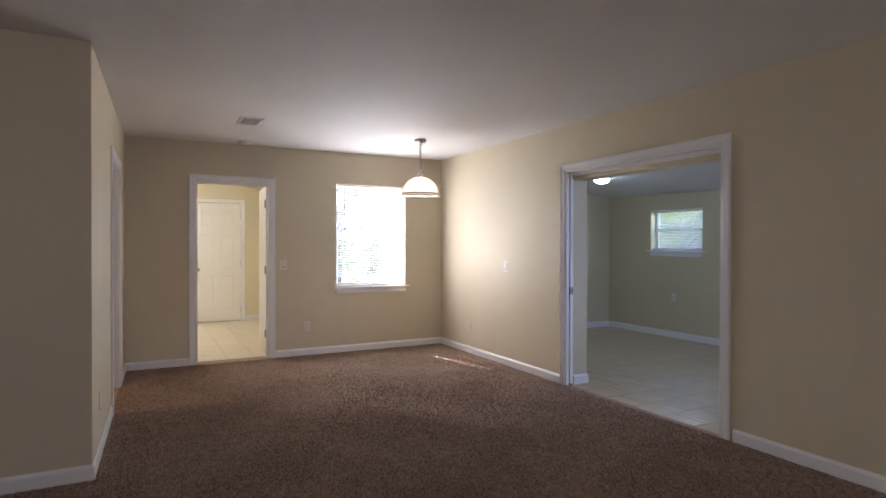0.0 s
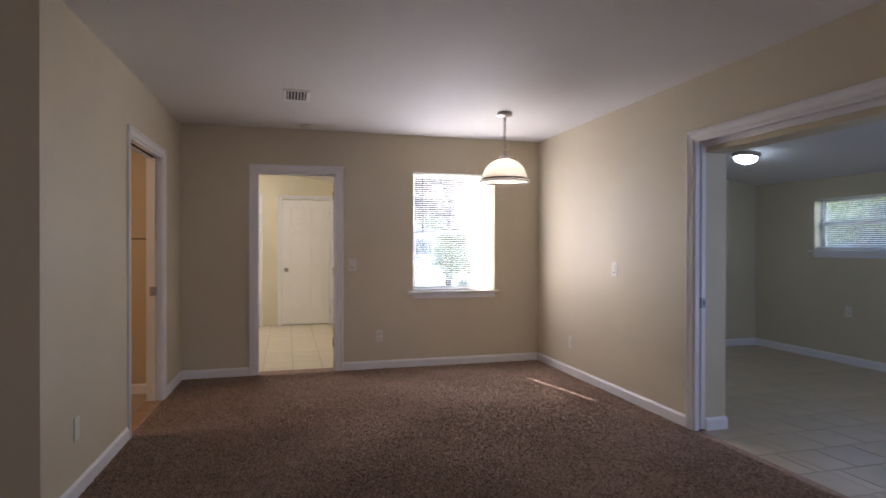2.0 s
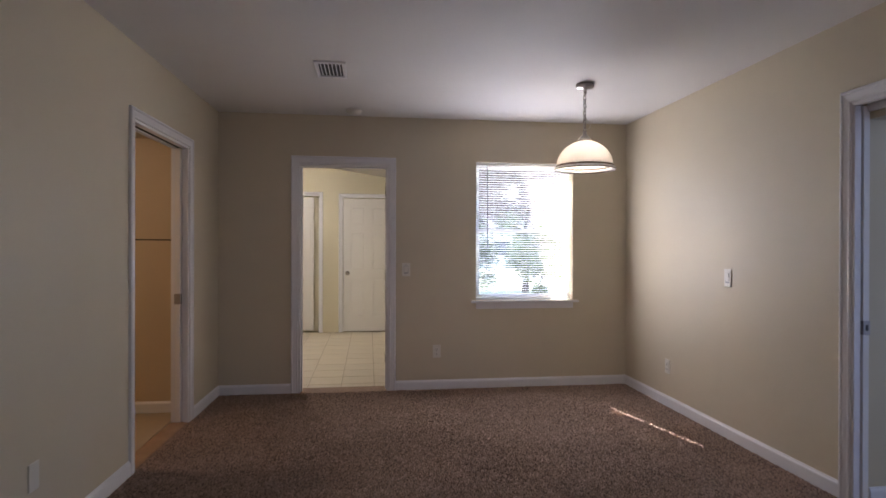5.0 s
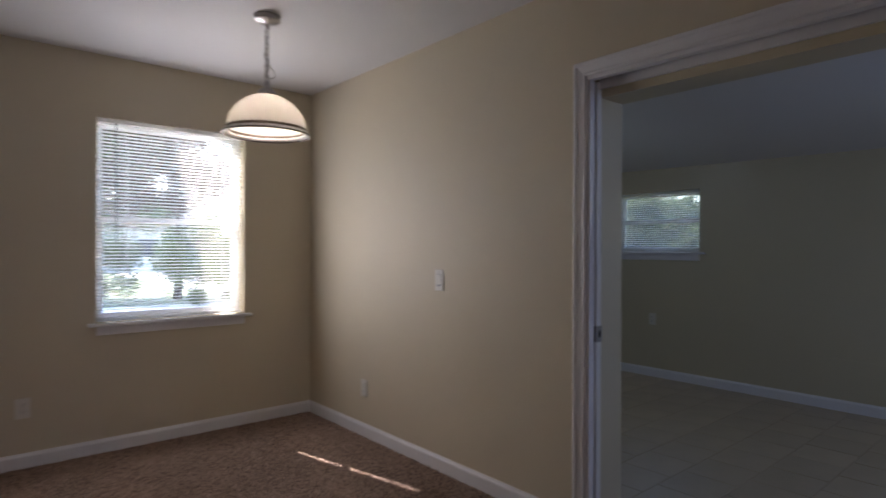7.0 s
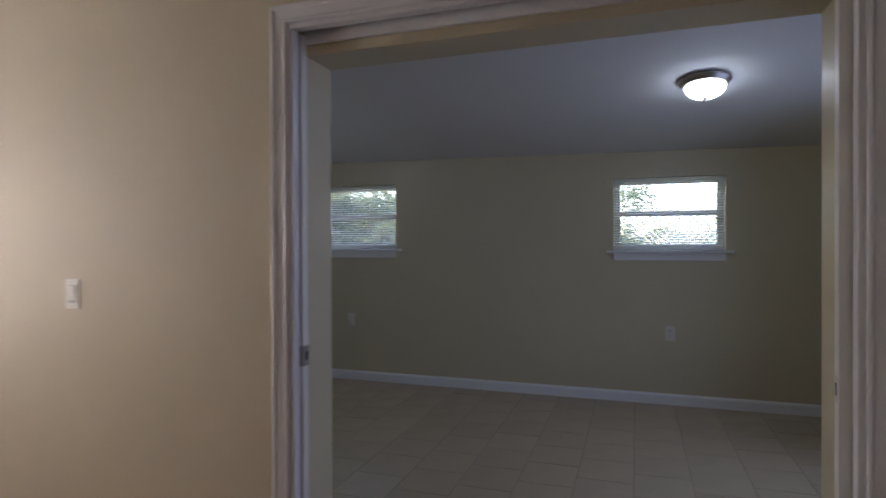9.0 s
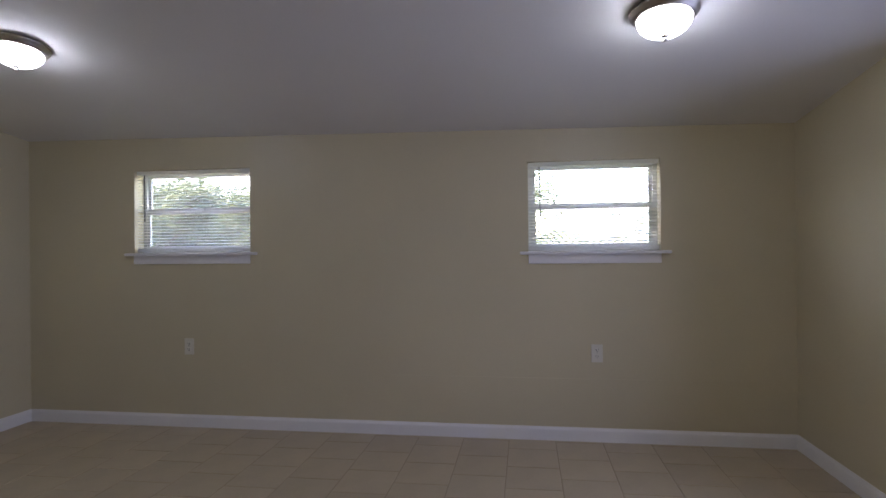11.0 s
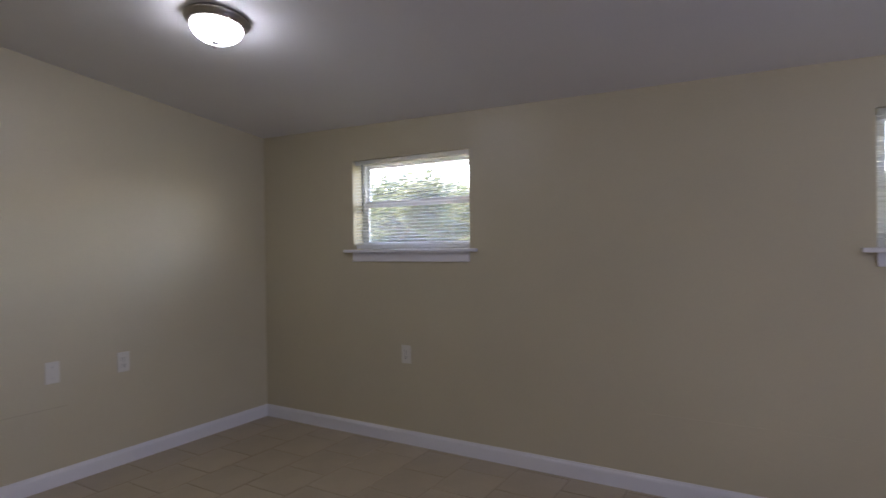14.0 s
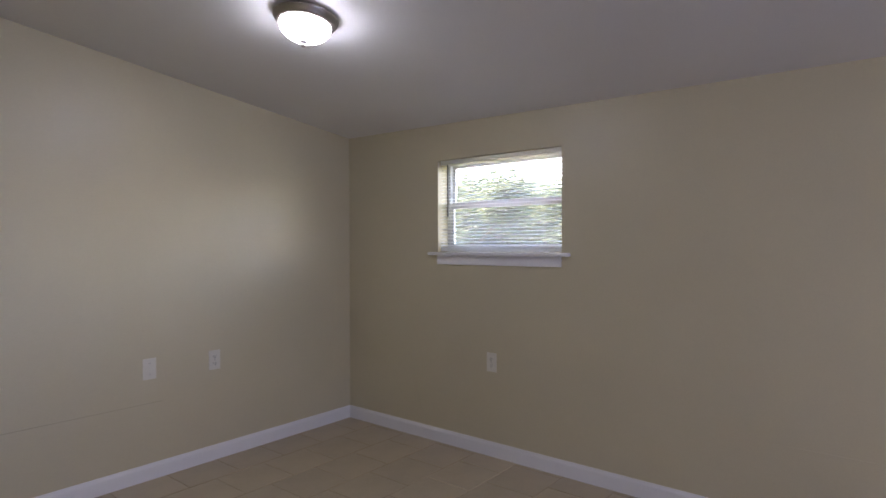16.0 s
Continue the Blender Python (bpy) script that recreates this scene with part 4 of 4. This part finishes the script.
tree(7.2, 22.0, 7.0, 2.5, 4.6, 16000, M_LEAF_R, 1, "garden tree with reddish leaves", 0.10)
tree(4.9, 25.0, 8.0, 2.8, 5.0, 15000, M_LEAF_B, 3, "tall grey-green garden tree", 0.11)
tree(7.0, 19.6, 2.3, 1.25, 1.0, 14000, M_LEAF, 2, "round green garden shrub on the lawn", 0.055)
tree(8.3, 21.0, 2.1, 1.0, 0.9, 9000, M_LEAF_B, 4, "low grey-green garden shrub", 0.055)
tree(4.6, 22.0, 2.6, 1.5, 1.1, 12000, M_LEAF_B, 12, "broad grey-green garden shrub", 0.06)
tree(10.8, 8.6, 2.3, 1.25, 1.30, 22000, M_LEAF_B, 5, "grey-green garden shrub close to the house", 0.052)
tree(11.8, 10.9, 2.4, 1.4, 1.42, 22000, M_LEAF, 6, "green garden shrub close to the house", 0.052)
tree(13.0, 7.0, 2.3, 1.35, 1.30, 20000, M_LEAF_B, 7, "grey-green garden shrub behind the others", 0.058)
tree(14.0, 9.3, 2.6, 1.5, 1.55, 20000, M_LEAF_B, 8, "grey-green garden shrub behind the others", 0.058)
tree(15.2, 12.6, 2.9, 1.8, 1.40, 18000, M_LEAF, 9, "green garden shrub farther off", 0.065)
tree(12.0, 4.15, 2.7, 0.95, 1.75, 16000, M_LEAF_B, 10, "small grey-green shrub by the fence", 0.035)
tree(16.5, 16.0, 3.6, 2.2, 1.8, 11000, M_LEAF_B, 11, "grey-green garden shrub farther off", 0.09)

def far_woods(name, x0, x1, y0, y1, top, leaves, mat, seed, label):
    """A distant belt of leaves with an uneven top."""
    rnd = random.Random(seed)
    vs, fs = [], []
    for k in range(leaves):
        x, y = rnd.uniform(x0, x1), rnd.uniform(y0, y1)
        hgt = top * (0.6 + 0.4 / (1 + math.exp(5.0 - y))) * (1.0 + 0.22 / (1 + math.exp((9.0 - y) * 0.8))) * (0.72 + 0.2 * math.sin(y * 0.9) * math.sin(x * 0.35) + 0.08 * math.sin(y * 3.1))
        z = -0.35 + hgt * rnd.random() ** 0.8
        u = Vector((rnd.gauss(0, 1), rnd.gauss(0, 1), rnd.gauss(0, 1))).normalized()
        w = u.orthogonal().normalized()
        c, q, i = Vector((x, y, z)), rnd.uniform(0.08, 0.17), len(vs)
        vs += [tuple(c - u * q), tuple(c + w * q * 0.5), tuple(c + u * q), tuple(c - w * q * 0.5)]
        fs.append((i, i + 1, i + 2, i + 3))
    me = bpy.data.meshes.new(name)
    me.from_pydata(vs, [], fs)
    me.materials.append(mat)
    return tagged(new(name, me), label, "woods", kind="stuff")


far_woods("far_woods", 17.5, 24.0, -6.0, 30.0, 3.6, 110000, M_LEAF_B, 21, "distant belt of grey-green shrubs")

fence = thing("lattice_fence", (13.2, -2.0, -0.35), "white wooden lattice fence", "fence")
for y in (0.0, 1.8, 3.6, 5.4):
    part("post", boxes((-0.05, 0.05, y - 0.05, y + 0.05, 0, 2.35), bevel=0.005), M_FENCE, fence)
for z in (0.35, 2.25):
    part("fence_rail", boxes((-0.03, 0.03, 0.05, 5.35, z - 0.04, z + 0.04)), M_FENCE, fence)
me = bpy.data.meshes.new("lattice_slat")
bm = boxes((-0.005, 0.005, -0.018, 0.018, -1.30, 1.30))
bm.to_mesh(me); bm.free()
me.materials.append(M_FENCE)
for i in range(46):
    y = 0.05 + i * 0.115
    for s, dx in ((1, -0.012), (-1, 0.012)):
        o = repeat("lattice_slat", me, fence, pose(dx, y, 1.30, 45 * s, 0, 0) @ Matrix.Diagonal((1, 1, 0.98, 1)))

house = thing("house", (6.0, 46.0, -0.35), "pale single-storey house across the road", "house")
part("wall", boxes((-9, 9, 0, 9, 0, 3.0)), M_SIDING, house)
bm = bmesh.new()
prism(bm, [(-9.6, -0.6, 3.0), (-9.6, 9.6, 3.0), (-9.6, 4.5, 5.2)], [(9.6, -0.6, 3.0), (9.6, 9.6, 3.0), (9.6, 4.5, 5.2)])
part("roof", bm, M_ROOF, house)
for x in (-6.5, -3.0, 2.0, 6.0):
    wn_ = part("window", boxes((x - 0.75, x + 0.75, -0.06, 0.0, 0.9, 2.3)), M_VINYL, house)
    part("pane", boxes((x - 0.66, x + 0.66, -0.075, -0.06, 1.0, 2.2)), M_WINDARK, wn_)

# ---- carpet pile ----
def pile(x0, x1, y0, y1, step, seed):
    """Small leaning three-sided tufts over the carpet, as one mesh."""
    g = np.random.default_rng(seed)
    xs, ys = np.meshgrid(np.arange(x0, x1, step), np.arange(y0, y1, step), indexing="ij")
    c = np.stack([xs.ravel(), ys.ravel(), np.zeros(xs.size)], 1)
    c[:, :2] += g.uniform(-0.45, 0.45, (len(c), 2)) * step
    c = c[(c[:, 0] < E - 0.015) & (c[:, 1] < N - 0.015) & ((c[:, 1] < STUB_Y - 0.014) | (c[:, 0] > W + (c[:, 1] - N) * LEAN + 0.014))]
    k = len(c)
    a0, rad, hgt = g.uniform(0, 6.283, k), step * g.uniform(0.55, 0.85, k), g.uniform(0.005, 0.011, k)
    lean_x = 0.0015 * np.sin(c[:, 0] * 5.1 + 2 * np.sin(c[:, 1] * 3.3)) + g.normal(0, 0.005, k)
    lean_y = 0.0015 * np.cos(c[:, 1] * 4.3 + 2 * np.sin(c[:, 0] * 2.7)) + g.normal(0, 0.005, k)
    v = np.zeros((k, 4, 3))
    for i in range(3):
        v[:, i] = c
        v[:, i, 0] += rad * np.cos(a0 + i * 2.0944)
        v[:, i, 1] += rad * np.sin(a0 + i * 2.0944)
    v[:, 3] = c + np.stack([lean_x, lean_y, hgt], 1)
    base = np.arange(k)[:, None] * 4
    f = np.concatenate([base + np.array([[0, 1, 3]]), base + np.array([[1, 2, 3]]), base + np.array([[2, 0, 3]])], 1).reshape(-1)
    me = bpy.data.meshes.new("carpet_pile")
    me.vertices.add(k * 4)
    me.vertices.foreach_set("co", v.reshape(-1))
    me.loops.add(len(f))
    me.loops.foreach_set("vertex_index", f.astype(np.int32))
    me.polygons.add(len(f) // 3)
    me.polygons.foreach_set("loop_start", np.arange(0, len(f), 3, dtype=np.int32))
    me.polygons.foreach_set("loop_total", np.full(len(f) // 3, 3, dtype=np.int32))
    me.update(calc_edges=True)
    me.validate()
    me.materials.append(M_PILE)
    return tagged(new("carpet_pile", me), "brown cut-pile carpet tufts, mottled light and dark", "carpet", kind="stuff")


pile(STUB_X, E, 1.6, N, 0.0080, 3)
pile(-0.7, STUB_X, 1.6, STUB_Y - 0.014, 0.0105, 4)
pile(LIV_W + 0.02, -0.7, 1.6, STUB_Y - 0.014, 0.018, 5)
pile(LIV_W + 0.02, E, LIV_S + 0.02, 1.6, 0.018, 6)

# ---- floor tiles ----
def tiles(floor, x0, x1, y0, y1, size, joint, oy, mat, shift, bond=0.5):
    """Rows along x; every other row is shifted by bond times a tile."""
    cache = {}
    j = math.floor((y0 - oy) / size)
    while oy + j * size < y1:
        ya, yb = max(oy + j * size + joint / 2, y0), min(oy + (j + 1) * size - joint / 2, y1)
        off = shift + (size * bond if j % 2 else 0.0)
        i = math.floor((x0 - off) / size)
        while off + i * size < x1:
            xa, xb = max(off + i * size + joint / 2, x0), min(off + (i + 1) * size - joint / 2, x1)
            i += 1
            if xb - xa < 0.02 or yb - ya < 0.02:
                continue
            key = (round(xb - xa, 3), round(yb - ya, 3))
            if key not in cache:
                hx, hy, b = (xb - xa) / 2, (yb - ya) / 2, 0.003
                me = bpy.data.meshes.new("tile")
                vs = [(sx * hx, sy * hy, z) for z in (-0.008,) for sx, sy in ((-1, -1), (1, -1), (1, 1), (-1, 1))]
                vs += [(sx * hx, sy * hy, -0.0015) for sx, sy in ((-1, -1), (1, -1), (1, 1), (-1, 1))]
                vs += [(sx * (hx - b), sy * (hy - b), 0.0) for sx, sy in ((-1, -1), (1, -1), (1, 1), (-1, 1))]
                fs = [(8, 9, 10, 11)] + [(a + k, a + (k + 1) % 4, a + 4 + (k + 1) % 4, a + 4 + k) for a in (0, 4) for k in range(4)]
                me.from_pydata(vs, [], fs)
                me.materials.append(mat)
                cache[key] = me
            repeat("tile", cache[key], floor, pose((xa + xb) / 2, (ya + yb) / 2, random.uniform(-0.0008, 0.0), random.uniform(-0.1, 0.1), random.uniform(-0.1, 0.1), 0))
        j += 1


tiles(floor_den, DEN_W, DEN_E, DEN_S, DEN_N, 0.297, 0.005, 2.676, M_TILE, 4.28)
tiles(floor_den, 3.994, DEN_W, 2.752, 4.35, 0.297, 0.005, 2.676, M_TILE, 4.28)
tiles(floor_hall, HALL_W, HALL_E, 7.10, HALL_N, 0.305, 0.006, 7.215, M_TILE_H, 0.98, 0.0)
